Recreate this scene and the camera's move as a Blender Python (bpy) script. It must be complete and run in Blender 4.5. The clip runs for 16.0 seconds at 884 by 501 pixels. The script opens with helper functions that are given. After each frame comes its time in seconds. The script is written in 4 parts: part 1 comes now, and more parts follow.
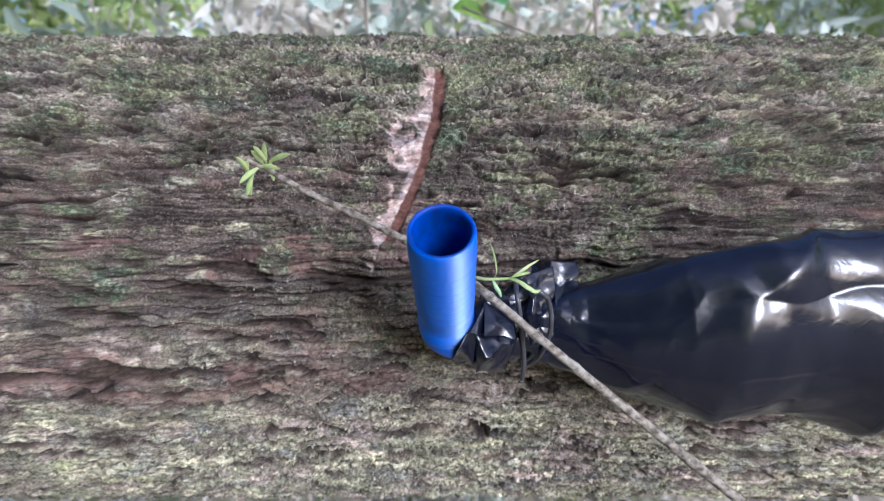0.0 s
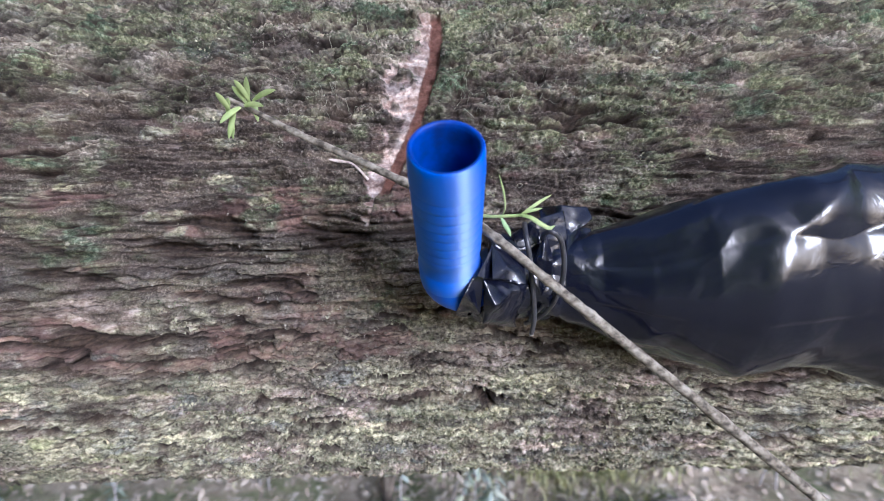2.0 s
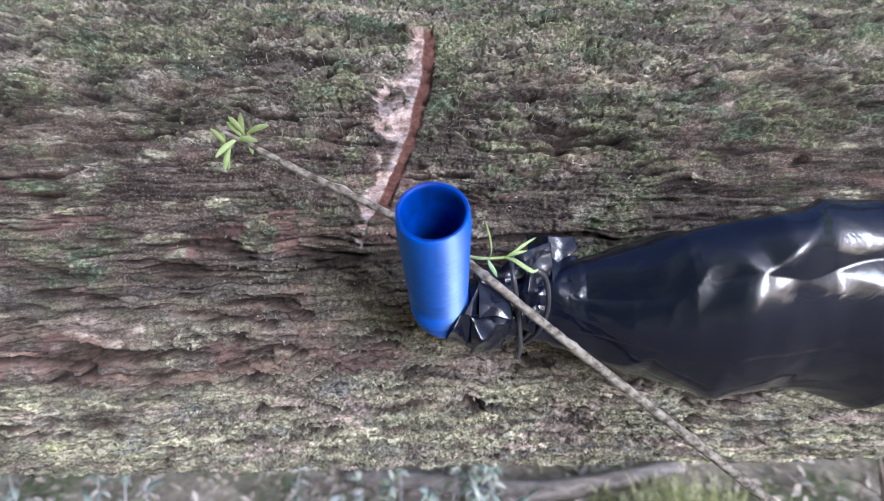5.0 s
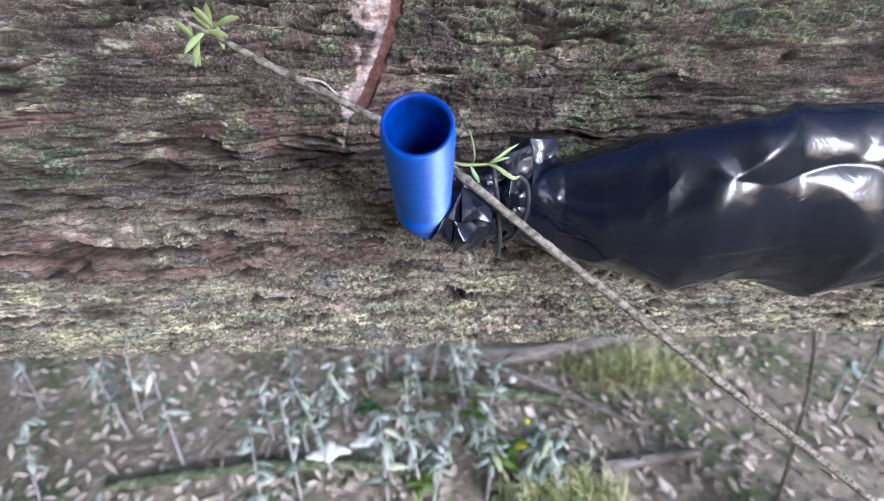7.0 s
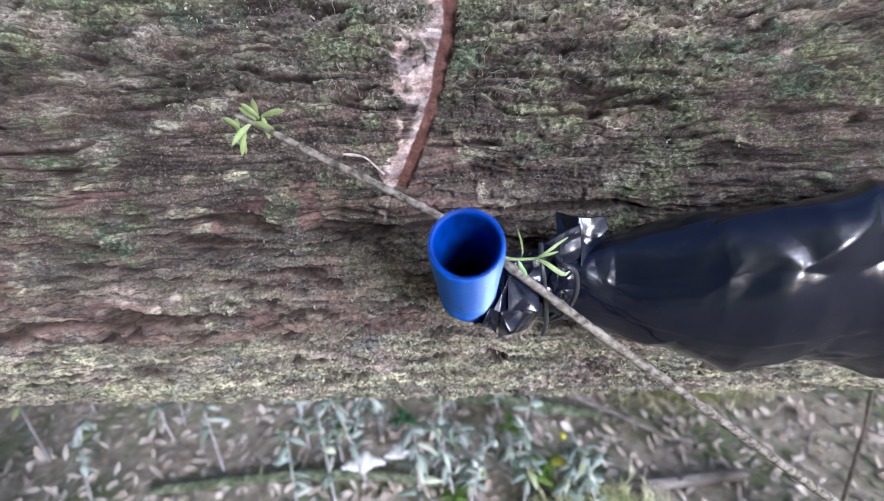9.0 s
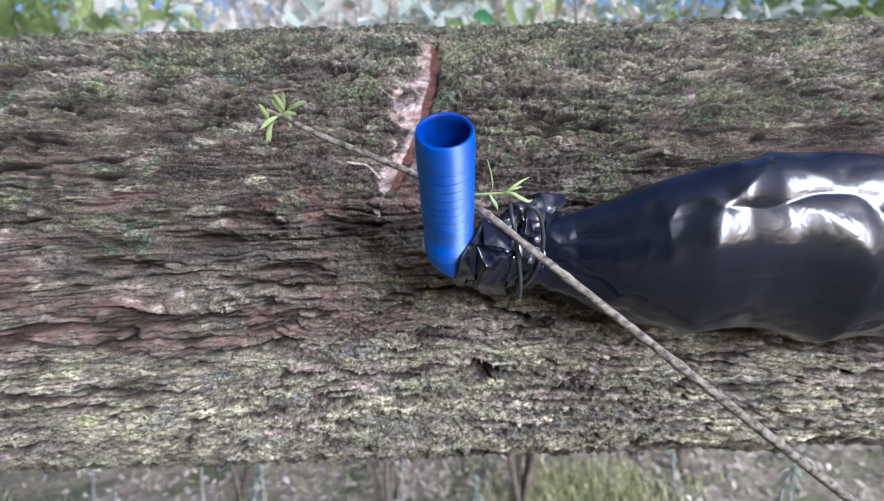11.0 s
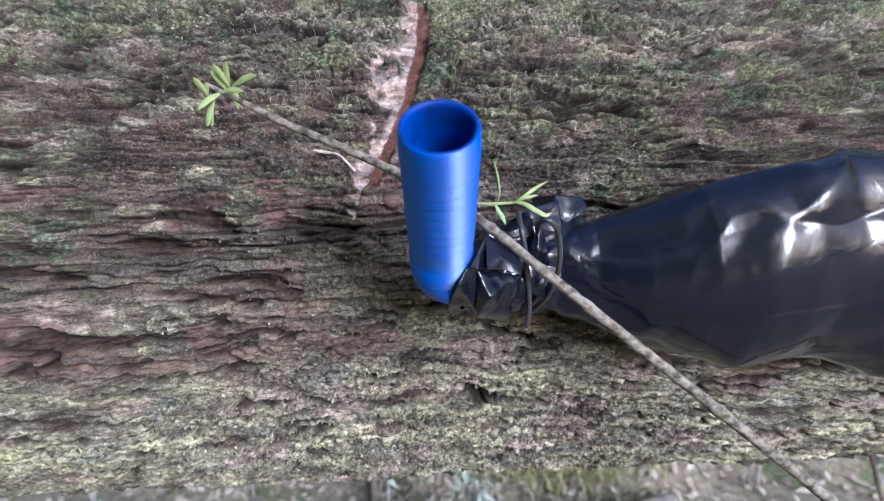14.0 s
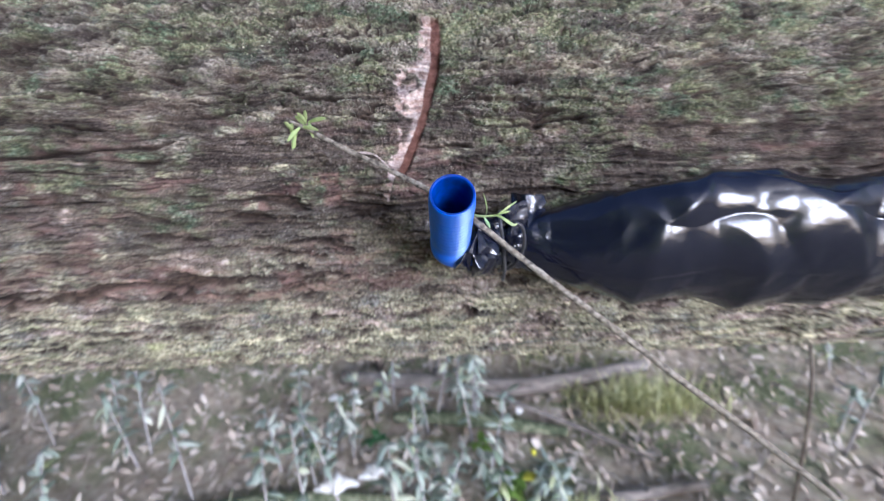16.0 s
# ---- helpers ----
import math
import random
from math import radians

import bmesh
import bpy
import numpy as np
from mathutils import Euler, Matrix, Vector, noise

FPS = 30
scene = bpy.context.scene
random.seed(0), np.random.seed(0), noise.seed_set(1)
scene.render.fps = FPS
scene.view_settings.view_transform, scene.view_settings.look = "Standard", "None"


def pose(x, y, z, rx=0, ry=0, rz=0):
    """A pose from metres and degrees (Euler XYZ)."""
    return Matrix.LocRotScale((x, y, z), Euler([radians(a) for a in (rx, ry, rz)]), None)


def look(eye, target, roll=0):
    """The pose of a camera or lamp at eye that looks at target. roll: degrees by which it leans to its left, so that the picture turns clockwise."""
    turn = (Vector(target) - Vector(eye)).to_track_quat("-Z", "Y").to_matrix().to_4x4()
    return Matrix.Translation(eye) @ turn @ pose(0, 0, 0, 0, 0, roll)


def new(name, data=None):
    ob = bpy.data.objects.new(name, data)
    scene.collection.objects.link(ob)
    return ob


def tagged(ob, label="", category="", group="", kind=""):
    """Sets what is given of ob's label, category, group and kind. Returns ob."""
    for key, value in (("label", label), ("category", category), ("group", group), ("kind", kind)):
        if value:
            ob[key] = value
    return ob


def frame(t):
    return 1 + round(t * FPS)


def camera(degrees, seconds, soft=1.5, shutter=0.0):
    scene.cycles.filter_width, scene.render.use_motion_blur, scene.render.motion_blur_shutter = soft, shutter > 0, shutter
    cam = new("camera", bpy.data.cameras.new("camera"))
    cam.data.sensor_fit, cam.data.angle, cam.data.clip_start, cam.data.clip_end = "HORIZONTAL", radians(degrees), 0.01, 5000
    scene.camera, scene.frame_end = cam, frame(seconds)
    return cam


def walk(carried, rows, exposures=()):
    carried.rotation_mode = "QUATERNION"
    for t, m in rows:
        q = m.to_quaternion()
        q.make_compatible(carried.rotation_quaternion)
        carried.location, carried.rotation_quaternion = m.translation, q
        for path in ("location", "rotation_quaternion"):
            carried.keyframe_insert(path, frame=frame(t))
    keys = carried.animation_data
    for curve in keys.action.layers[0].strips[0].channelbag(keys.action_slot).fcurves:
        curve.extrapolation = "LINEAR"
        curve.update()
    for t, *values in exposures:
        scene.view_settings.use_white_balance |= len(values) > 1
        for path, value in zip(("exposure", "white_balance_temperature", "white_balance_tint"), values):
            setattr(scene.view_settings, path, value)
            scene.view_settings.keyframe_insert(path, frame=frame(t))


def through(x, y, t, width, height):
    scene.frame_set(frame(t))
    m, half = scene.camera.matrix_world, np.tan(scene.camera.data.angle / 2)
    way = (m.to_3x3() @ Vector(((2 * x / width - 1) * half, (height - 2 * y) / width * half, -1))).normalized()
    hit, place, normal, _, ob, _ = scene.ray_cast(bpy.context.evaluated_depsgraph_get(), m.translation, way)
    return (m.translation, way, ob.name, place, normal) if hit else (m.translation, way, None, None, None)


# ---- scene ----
cam = camera(85.2, 16.0, soft=1.0, shutter=0.5)
METRES, EYE, TILT, LEAN, TURN = 0.45, 2.2, -9.0, 0.0, 0.0
ROWS = [
    (0.0, 0.0, 0.0, 0.0, 0.0, 0.0, -0.0),
    (0.5, -0.0071, -0.0122, -0.0196, 0.21, -0.19, 0.24),
    (1.0, -0.0017, -0.0104, -0.0441, -0.65, 0.01, 0.59),
    (1.5, -0.0044, 0.0188, -0.0505, -0.79, -0.27, 0.81),
    (2.0, -0.008, 0.0401, -0.0487, -0.77, -0.53, 0.83),
    (2.5, -0.0042, 0.0446, -0.0427, -0.77, -0.52, 0.97),
    (3.0, -0.0035, 0.0388, -0.0377, -0.72, -0.91, 1.12),
    (3.5, -0.0023, 0.0244, -0.0332, -0.6, -1.55, 1.13),
    (6.0, 0.0082, 0.0178, 0.0486, -2.43, -14.45, -0.55),
    (6.5, 0.0001, 0.0199, 0.0382, -2.99, -18.77, -0.14),
    (7.0, -0.0022, 0.0134, 0.0366, -3.18, -18.57, 0.42),
    (7.5, -0.0031, 0.0102, 0.0386, -2.69, -18.29, 0.71),
    (8.0, -0.0029, 0.0109, 0.0539, -0.96, -17.51, 1.24),
    (8.5, -0.0061, 0.046, 0.1164, 0.03, -18.37, 1.47),
    (11.0, -0.0106, -0.0506, -0.1134, -0.63, 3.87, 1.64),
    (11.5, -0.01, -0.0414, -0.1141, -1.51, 2.67, 2.02),
    (12.0, -0.0068, 0.008, -0.0893, -2.75, 0.04, 1.94),
    (12.5, -0.0122, 0.0266, -0.0901, -2.49, -0.29, 2.25),
    (13.0, -0.0133, 0.0385, -0.0699, -2.29, 0.31, 2.14),
    (13.5, -0.0128, 0.0525, -0.0582, -2.3, 0.36, 1.79),
    (14.0, -0.0135, 0.0571, -0.0592, -2.56, -0.2, 1.39),
    (14.5, -0.0121, 0.0585, -0.0535, -2.29, -1.12, 1.37),
    (15.0, -0.0132, 0.051, -0.0517, -2.18, -2.02, 1.22),
    (15.5, -0.0185, -0.0153, -0.0139, -1.46, -5.44, 1.73),
    (16.0, -0.0359, -0.1665, 0.0862, -2.86, -14.62, 0.95),
]
# where the view enters and leaves the turns
TURNS = [(5.8, look((0.003, 0.013, 2.218), (0.064, 1.891, 1.534), 0.5)), (8.7, look((-0.005, 0.032, 2.249), (-0.044, 1.795, 1.306), -2.1)), (10.8, look((-0.002, -0.030, 2.153), (0.017, 1.962, 1.981), -1.1))]
walk(cam, sorted([(t, pose(0, 0, EYE, TILT, LEAN, TURN) @ pose(METRES * x, METRES * y, METRES * z, 90 + pitch, roll, yaw)) for t, x, y, z, yaw, pitch, roll in ROWS] + TURNS, key=lambda row: row[0]),
     exposures=[(0.0, -0.26, 4660, 19), (16.0, -0.26, 4660, 19)])
# close focus on the bark and the pipe
cam.data.dof.use_dof, cam.data.dof.focus_distance, cam.data.dof.aperture_fstop = True, 0.208, 10.5
# ---- world and sun ----
world = bpy.data.worlds.new("world")
scene.world = world
world.use_nodes = True
wn, wl = world.node_tree.nodes, world.node_tree.links
SUN_EL, SUN_AZ = radians(21), radians(150)      # azimuth clockwise from +y
sky = wn.new("ShaderNodeTexSky")
sky.sky_type, sky.sun_disc = "NISHITA", False
sky.sun_elevation, sky.sun_rotation = SUN_EL, SUN_AZ
sky.air_density, sky.dust_density, sky.ozone_density = 1.0, 8.0, 0.4
wn["Background"].inputs["Strength"].default_value = 0.24
wl.new(sky.outputs[0], wn["Background"].inputs["Color"])
sun = new("sun", bpy.data.lights.new("sun", "SUN"))
sun.data.energy, sun.data.angle, sun.data.color = 4.1, radians(22), (1.0, 0.965, 0.92)
to_sun = Vector((math.sin(SUN_AZ) * math.cos(SUN_EL), math.cos(SUN_AZ) * math.cos(SUN_EL), math.sin(SUN_EL)))
sun.matrix_world = look(to_sun * 20, (0, 0, 0))

# ---- helpers of this scene ----
LOG_Y, LOG_Z, LOG_R = 0.404, 0.749, 0.194
# the log and what hangs on it are laid out together, then rolled back a little
TIP = Matrix.Translation((0, 0, EYE)) @ pose(0, 0, 0, 16) @ Matrix.Translation((0, 0, -0.95))


def smooth(a, b, x):
    t = np.clip((x - a) / (b - a), 0, 1)
    return t * t * (3 - 2 * t)


def lattice(ix, iy, seed):
    h = (ix.astype(np.int64) * 374761393 + iy.astype(np.int64) * 668265263 + seed * 974634541) & 0x7FFFFFFF
    h = ((h ^ (h >> 13)) * 1274126177) & 0x7FFFFFFF
    h = ((h ^ (h >> 16)) * 1103515245) & 0x7FFFFFFF
    return ((h ^ (h >> 15)) & 0xFFFF) / 65535.0


def grain(x, y, seed=0):
    """Smooth value noise in -1..1 on arrays."""
    ix, iy = np.floor(x), np.floor(y)
    fx, fy = x - ix, y - iy
    fx, fy = fx * fx * fx * (fx * (fx * 6 - 15) + 10), fy * fy * fy * (fy * (fy * 6 - 15) + 10)
    a, b = lattice(ix, iy, seed), lattice(ix + 1, iy, seed)
    c, d = lattice(ix, iy + 1, seed), lattice(ix + 1, iy + 1, seed)
    return 2 * ((a * (1 - fx) + b * fx) * (1 - fy) + (c * (1 - fx) + d * fx) * fy) - 1


def fbm(x, y, seed=0, octaves=4, gain=0.5):
    total, amp, norm = 0, 1.0, 0
    for k in range(octaves):
        total = total + amp * grain(x * 2 ** k + 17.3 * k, y * 2 ** k - 9.1 * k, seed + k)
        norm, amp = norm + amp, amp * gain
    return total / norm


def mesh_of(name, verts, faces, smooth_shade=True):
    me = bpy.data.meshes.new(name)
    if isinstance(faces, np.ndarray):
        n, k = faces.shape
        me.vertices.add(len(verts))
        me.vertices.foreach_set("co", np.asarray(verts, np.float32).ravel())
        me.loops.add(n * k)
        me.loops.foreach_set("vertex_index", faces.astype(np.int32).ravel())
        me.polygons.add(n)
        me.polygons.foreach_set("loop_start", np.arange(0, n * k, k, dtype=np.int32))
        me.update(calc_edges=True)
    else:
        me.from_pydata([tuple(v) for v in verts], [], faces)
    me.validate()
    me.polygons.foreach_set("use_smooth", np.full(len(me.polygons), smooth_shade))
    return me


def put(name, me, material, parent=None, label="", kind=""):
    ob = new(name, me)
    me.materials.clear()
    me.materials.append(material)
    if parent:
        ob.parent = parent
    return tagged(ob, label=label, kind=kind)


def thing(name, place, label, category, group="", kind="", tipped=False):
    ob = new(name)
    ob.empty_display_size = 0.02
    ob.matrix_basis = (TIP if tipped else Matrix()) @ Matrix.Translation(place)
    return tagged(ob, label, category, group, kind)


def glide(points, steps=8):
    """Catmull-Rom through points, which may carry a fourth number (radius)."""
    p = [np.array(q, float) for q in points]
    p = [2 * p[0] - p[1]] + p + [2 * p[-1] - p[-2]]
    out = []
    for i in range(1, len(p) - 2):
        a, b, c, d = p[i - 1:i + 3]
        for t in np.arange(steps) / steps:
            out.append(0.5 * (2 * b + (c - a) * t + (2 * a - 5 * b + 4 * c - d) * t * t + (3 * b - a - 3 * c + d) * t ** 3))
    out.append(p[-2])
    return np.array(out)


def sweep(path, radii, sides=12, wobble=0.0, cap=True, seed=0):
    """Verts and faces of a tube along path."""
    path, radii = np.asarray(path, float), np.asarray(radii, float)
    tang = np.gradient(path, axis=0)
    tang /= np.linalg.norm(tang, axis=1)[:, None]
    u = np.cross(tang[0], (0.31, 0.22, 0.9))
    u /= np.linalg.norm(u)
    rng = np.random.RandomState(seed)
    verts, faces = [], []
    for i, (p, t, r) in enumerate(zip(path, tang, radii)):
        u = u - t * (u @ t)
        u /= np.linalg.norm(u)
        w = np.cross(t, u)
        for k in range(sides):
            a = 2 * math.pi * k / sides
            rr = r * (1 + wobble * rng.uniform(-1, 1))
            verts.append(p + rr * (math.cos(a) * u + math.sin(a) * w))
    n = len(path)
    for i in range(n - 1):
        for k in range(sides):
            a, b = i * sides + k, i * sides + (k + 1) % sides
            faces.append((a, b, b + sides, a + sides))
    if cap:
        faces.append(tuple(range(sides - 1, -1, -1)))
        faces.append(tuple(range((n - 1) * sides, n * sides)))
    return verts, faces


def joined(pieces):
    verts, faces = [], []
    for v, f in pieces:
        o = len(verts)
        verts.extend(v)
        faces.extend(tuple(i + o for i in q) for q in f)
    return verts, faces


def blade(spine, widths, up, fold=0.25, thick=0.0):
    """A leaf along spine: two strips that meet in a raised or sunk midrib, with a second skin below where thick is given."""
    spine = np.asarray(spine, float)
    tang = np.gradient(spine, axis=0)
    tang /= np.linalg.norm(tang, axis=1)[:, None] + 1e-12
    verts, faces = [], []
    for p, t, w in zip(spine, tang, widths):
        side = np.cross(t, up)
        side /= np.linalg.norm(side) + 1e-12
        nrm = np.cross(side, t)
        verts += [p - side * w + nrm * w * fold, p, p + side * w + nrm * w * fold]
        if thick:
            verts += [p - side * w + nrm * (w * fold - thick * 0.3), p - nrm * thick, p + side * w + nrm * (w * fold - thick * 0.3)]
    s = 6 if thick else 3
    for i in range(len(spine) - 1):
        a, b = i * s, (i + 1) * s
        faces += [(a, a + 1, b + 1, b), (a + 1, a + 2, b + 2, b + 1)]
        if thick:
            faces += [(a + 3, b + 3, b + 4, a + 4), (a + 4, b + 4, b + 5, a + 5), (a, b, b + 3, a + 3), (a + 2, a + 5, b + 5, b + 2)]
    return verts, faces


# ---- materials ----
def material(name, rough=0.6, spec=0.4):
    m = bpy.data.materials.new(name)
    m.use_nodes = True
    b = m.node_tree.nodes["Principled BSDF"]
    b.inputs["Roughness"].default_value = rough
    b.inputs["Specular IOR Level"].default_value = spec
    return m, m.node_tree.nodes, m.node_tree.links, b


def noise_node(n, l, scale, detail=4, rough=0.55, stretch=None, dist=0.0):
    tc = n.new("ShaderNodeTexCoord")
    mp = n.new("ShaderNodeMapping")
    if stretch:
        mp.inputs["Scale"].default_value = stretch
    l.new(tc.outputs["Object"], mp.inputs[0])
    t = n.new("ShaderNodeTexNoise")
    t.inputs["Scale"].default_value, t.inputs["Detail"].default_value = scale, detail
    t.inputs["Roughness"].default_value, t.inputs["Distortion"].default_value = rough, dist
    l.new(mp.outputs[0], t.inputs["Vector"])
    return t.outputs["Fac"]


def ramp(n, l, fac, stops):
    r = n.new("ShaderNodeValToRGB")
    while len(r.color_ramp.elements) < len(stops):
        r.color_ramp.elements.new(0.5)
    for e, (p, c) in zip(r.color_ramp.elements, stops):
        e.position, e.color = p, (*c, 1)
    l.new(fac, r.inputs[0])
    return r.outputs[0]


def blend(n, l, fac, a, b):
    m = n.new("ShaderNodeMix")
    m.data_type = "RGBA"
    for sock, v in ((m.inputs["Factor"], fac), (m.inputs["A"], a), (m.inputs["B"], b)):
        if isinstance(v, (int, float)):
            sock.default_value = v
        elif isinstance(v, tuple):
            sock.default_value = (*v, 1)
        else:
            l.new(v, sock)
    return m.outputs["Result"]


def relief(n, l, b, height, strength, distance):
    u = n.new("ShaderNodeBump")
    u.inputs["Strength"].default_value, u.inputs["Distance"].default_value = strength, distance
    l.new(height, u.inputs["Height"])
    l.new(u.outputs[0], b.inputs["Normal"])


def simple(name, stops, scale, rough=0.6, spec=0.4, bump=0.3, depth=0.001, stretch=None, detail=4):
    m, n, l, b = material(name, rough, spec)
    f = noise_node(n, l, scale, detail, stretch=stretch)
    l.new(ramp(n, l, f, stops), b.inputs["Base Color"])
    if bump:
        relief(n, l, b, noise_node(n, l, scale * 3, 3, stretch=stretch), bump, depth)
    return m


def lit_leaf(name, stops, scale, rough=0.45, through=0.4):
    """A leaf that lets some light through."""
    m = simple(name, stops, scale, rough, 0.5, 0)
    n, l = m.node_tree.nodes, m.node_tree.links
    b, out = n["Principled BSDF"], n["Material Output"]
    t, mix = n.new("ShaderNodeBsdfTranslucent"), n.new("ShaderNodeMixShader")
    mix.inputs[0].default_value = through
    l.new(b.inputs["Base Color"].links[0].from_socket, t.inputs["Color"])
    l.new(b.outputs[0], mix.inputs[1])
    l.new(t.outputs[0], mix.inputs[2])
    l.new(mix.outputs[0], out.inputs["Surface"])
    return m


def attr(n, name):
    a = n.new("ShaderNodeAttribute")
    a.attribute_name = name
    return a.outputs["Fac"]


def patches(n, l, scale, lo, hi, seed, stretch=None):
    """A mask of soft-edged patches, 0 to 1."""
    tc, mp, t, r = n.new("ShaderNodeTexCoord"), n.new("ShaderNodeMapping"), n.new("ShaderNodeTexNoise"), n.new("ShaderNodeMapRange")
    mp.inputs["Location"].default_value = (seed * 3.7, seed * 1.9, seed * 5.3)
    if stretch:
        mp.inputs["Scale"].default_value = stretch
    l.new(tc.outputs["Object"], mp.inputs[0])
    l.new(mp.outputs[0], t.inputs["Vector"])
    t.inputs["Scale"].default_value, t.inputs["Detail"].default_value, t.inputs["Roughness"].default_value = scale, 5, 0.65
    r.inputs["From Min"].default_value, r.inputs["From Max"].default_value = lo, hi
    l.new(t.outputs["Fac"], r.inputs["Value"])
    return r.outputs[0]


def bark_material():
    m, n, l, b = material("bark", 0.92, 0.2)
    grey = ramp(n, l, noise_node(n, l, 60, 6, 0.62, (0.4, 1, 1)), [(0.3, (0.040, 0.029, 0.022)), (0.5, (0.100, 0.077, 0.060)), (0.7, (0.23, 0.185, 0.150))])
    speck = ramp(n, l, noise_node(n, l, 750, 4, 0.7), [(0.38, (0.028, 0.021, 0.016)), (0.52, (0.125, 0.102, 0.080)), (0.66, (0.42, 0.37, 0.31))])
    base = blend(n, l, 0.55, grey, speck)
    pink = ramp(n, l, noise_node(n, l, 130, 5, 0.6, (0.4, 1, 1)), [(0.35, (0.12, 0.062, 0.056)), (0.55, (0.22, 0.130, 0.108)), (0.72, (0.40, 0.285, 0.245))])
    base = blend(n, l, attr(n, "pink"), base, pink)
    fine = noise_node(n, l, 420, 6, 0.75, (0.7, 1, 1))
    lichen = ramp(n, l, fine, [(0.36, (0.085, 0.076, 0.048)), (0.49, (0.35, 0.335, 0.215)), (0.63, (0.78, 0.74, 0.54))])
    rosy = ramp(n, l, fine, [(0.36, (0.12, 0.082, 0.068)), (0.49, (0.43, 0.34, 0.28)), (0.63, (0.76, 0.66, 0.60))])
    slate = ramp(n, l, fine, [(0.36, (0.05, 0.058, 0.055)), (0.49, (0.20, 0.205, 0.18)), (0.63, (0.50, 0.51, 0.46))])
    sage = ramp(n, l, fine, [(0.36, (0.09, 0.10, 0.035)), (0.49, (0.30, 0.31, 0.16)), (0.63, (0.62, 0.62, 0.38))])
    lichen = blend(n, l, patches(n, l, 30, 0.50, 0.60, 1, (0.6, 1, 1)), lichen, rosy)
    lichen = blend(n, l, patches(n, l, 46, 0.52, 0.64, 2, (0.45, 1, 1)), lichen, slate)
    lichen = blend(n, l, patches(n, l, 52, 0.56, 0.68, 3, (0.6, 1, 1)), lichen, sage)
    base = blend(n, l, attr(n, "lichen"), base, lichen)
    tuft = noise_node(n, l, 460, 5, 0.74)
    moss = ramp(n, l, tuft, [(0.34, (0.036, 0.036, 0.020)), (0.5, (0.125, 0.132, 0.070)), (0.64, (0.36, 0.36, 0.23))])
    teal = ramp(n, l, tuft, [(0.34, (0.032, 0.040, 0.028)), (0.5, (0.095, 0.130, 0.074)), (0.64, (0.30, 0.36, 0.24))])
    straw = ramp(n, l, tuft, [(0.34, (0.064, 0.054, 0.042)), (0.5, (0.23, 0.20, 0.16)), (0.64, (0.60, 0.54, 0.46))])
    moss = blend(n, l, patches(n, l, 34, 0.50, 0.60, 4), moss, teal)
    moss = blend(n, l, patches(n, l, 40, 0.50, 0.60, 5, (0.6, 1, 1)), moss, straw)
    base = blend(n, l, attr(n, "moss"), base, moss)
    scar = ramp(n, l, noise_node(n, l, 190, 6, 0.7, (0.8, 1, 1)), [(0.3, (0.17, 0.105, 0.085)), (0.42, (0.30, 0.21, 0.18)), (0.52, (0.46, 0.365, 0.325)), (0.66, (0.68, 0.61, 0.56))])
    base = blend(n, l, attr(n, "scar"), base, scar)
    groove = ramp(n, l, noise_node(n, l, 220, 4, 0.6), [(0.3, (0.105, 0.045, 0.032)), (0.6, (0.185, 0.090, 0.064)), (0.8, (0.28, 0.16, 0.12))])
    # bare inner bark between crusts, made darker for crack shade; crusts differ in tone
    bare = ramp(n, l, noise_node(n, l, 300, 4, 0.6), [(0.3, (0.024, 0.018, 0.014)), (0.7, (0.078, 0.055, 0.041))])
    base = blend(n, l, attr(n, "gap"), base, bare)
    shade = n.new("ShaderNodeMix")
    shade.data_type, shade.blend_type = "RGBA", "MULTIPLY"
    shade.inputs["Factor"].default_value = 1.0
    l.new(base, shade.inputs["A"])
    l.new(ramp(n, l, attr(n, "tone"), [(0.15, (0.52, 0.50, 0.50)), (0.5, (1.0, 0.99, 0.97)), (0.85, (1.45, 1.42, 1.32))]), shade.inputs["B"])
    base = blend(n, l, attr(n, "groove"), shade.outputs["Result"], groove)
    l.new(base, b.inputs["Base Color"])
    relief(n, l, b, noise_node(n, l, 650, 6, 0.75, (0.7, 1, 1)), 1.0, 0.0018)
    return m


BARK = bark_material()
MOSS = simple("moss", [(0.32, (0.055, 0.066, 0.040)), (0.5, (0.085, 0.102, 0.048)), (0.68, (0.23, 0.25, 0.135))], 110, 0.85, 0.2, 0)
CRUMB = simple("bark_crumb", [(0.32, (0.05, 0.042, 0.034)), (0.5, (0.165, 0.145, 0.112)), (0.66, (0.38, 0.35, 0.28))], 260, 0.95, 0.15, 0.4, 0.0004)
FLAKE = simple("lichen_flake", [(0.34, (0.12, 0.115, 0.07)), (0.50, (0.27, 0.265, 0.165)), (0.66, (0.47, 0.45, 0.31))], 60, 0.95, 0.15, 0)
FIBRE = simple("dry_fibre", [(0.3, (0.26, 0.26, 0.18)), (0.7, (0.60, 0.60, 0.46))], 60, 0.8, 0.2, 0)
SPLINTER = simple("pale_splinter", [(0.3, (0.30, 0.22, 0.18)), (0.7, (0.62, 0.54, 0.48))], 300, 0.8, 0.2, 0.4, 0.0004)
TWIG = simple("twig_bark", [(0.36, (0.070, 0.057, 0.043)), (0.48, (0.185, 0.158, 0.118)), (0.66, (0.34, 0.305, 0.245))], 330, 0.75, 0.3, 0.8, 0.0007, (0.8, 1, 1))
SPROUT = simple("sprout_leaf", [(0.3, (0.23, 0.31, 0.085)), (0.7, (0.40, 0.46, 0.19))], 160, 0.5, 0.4, 0.25, 0.0003)
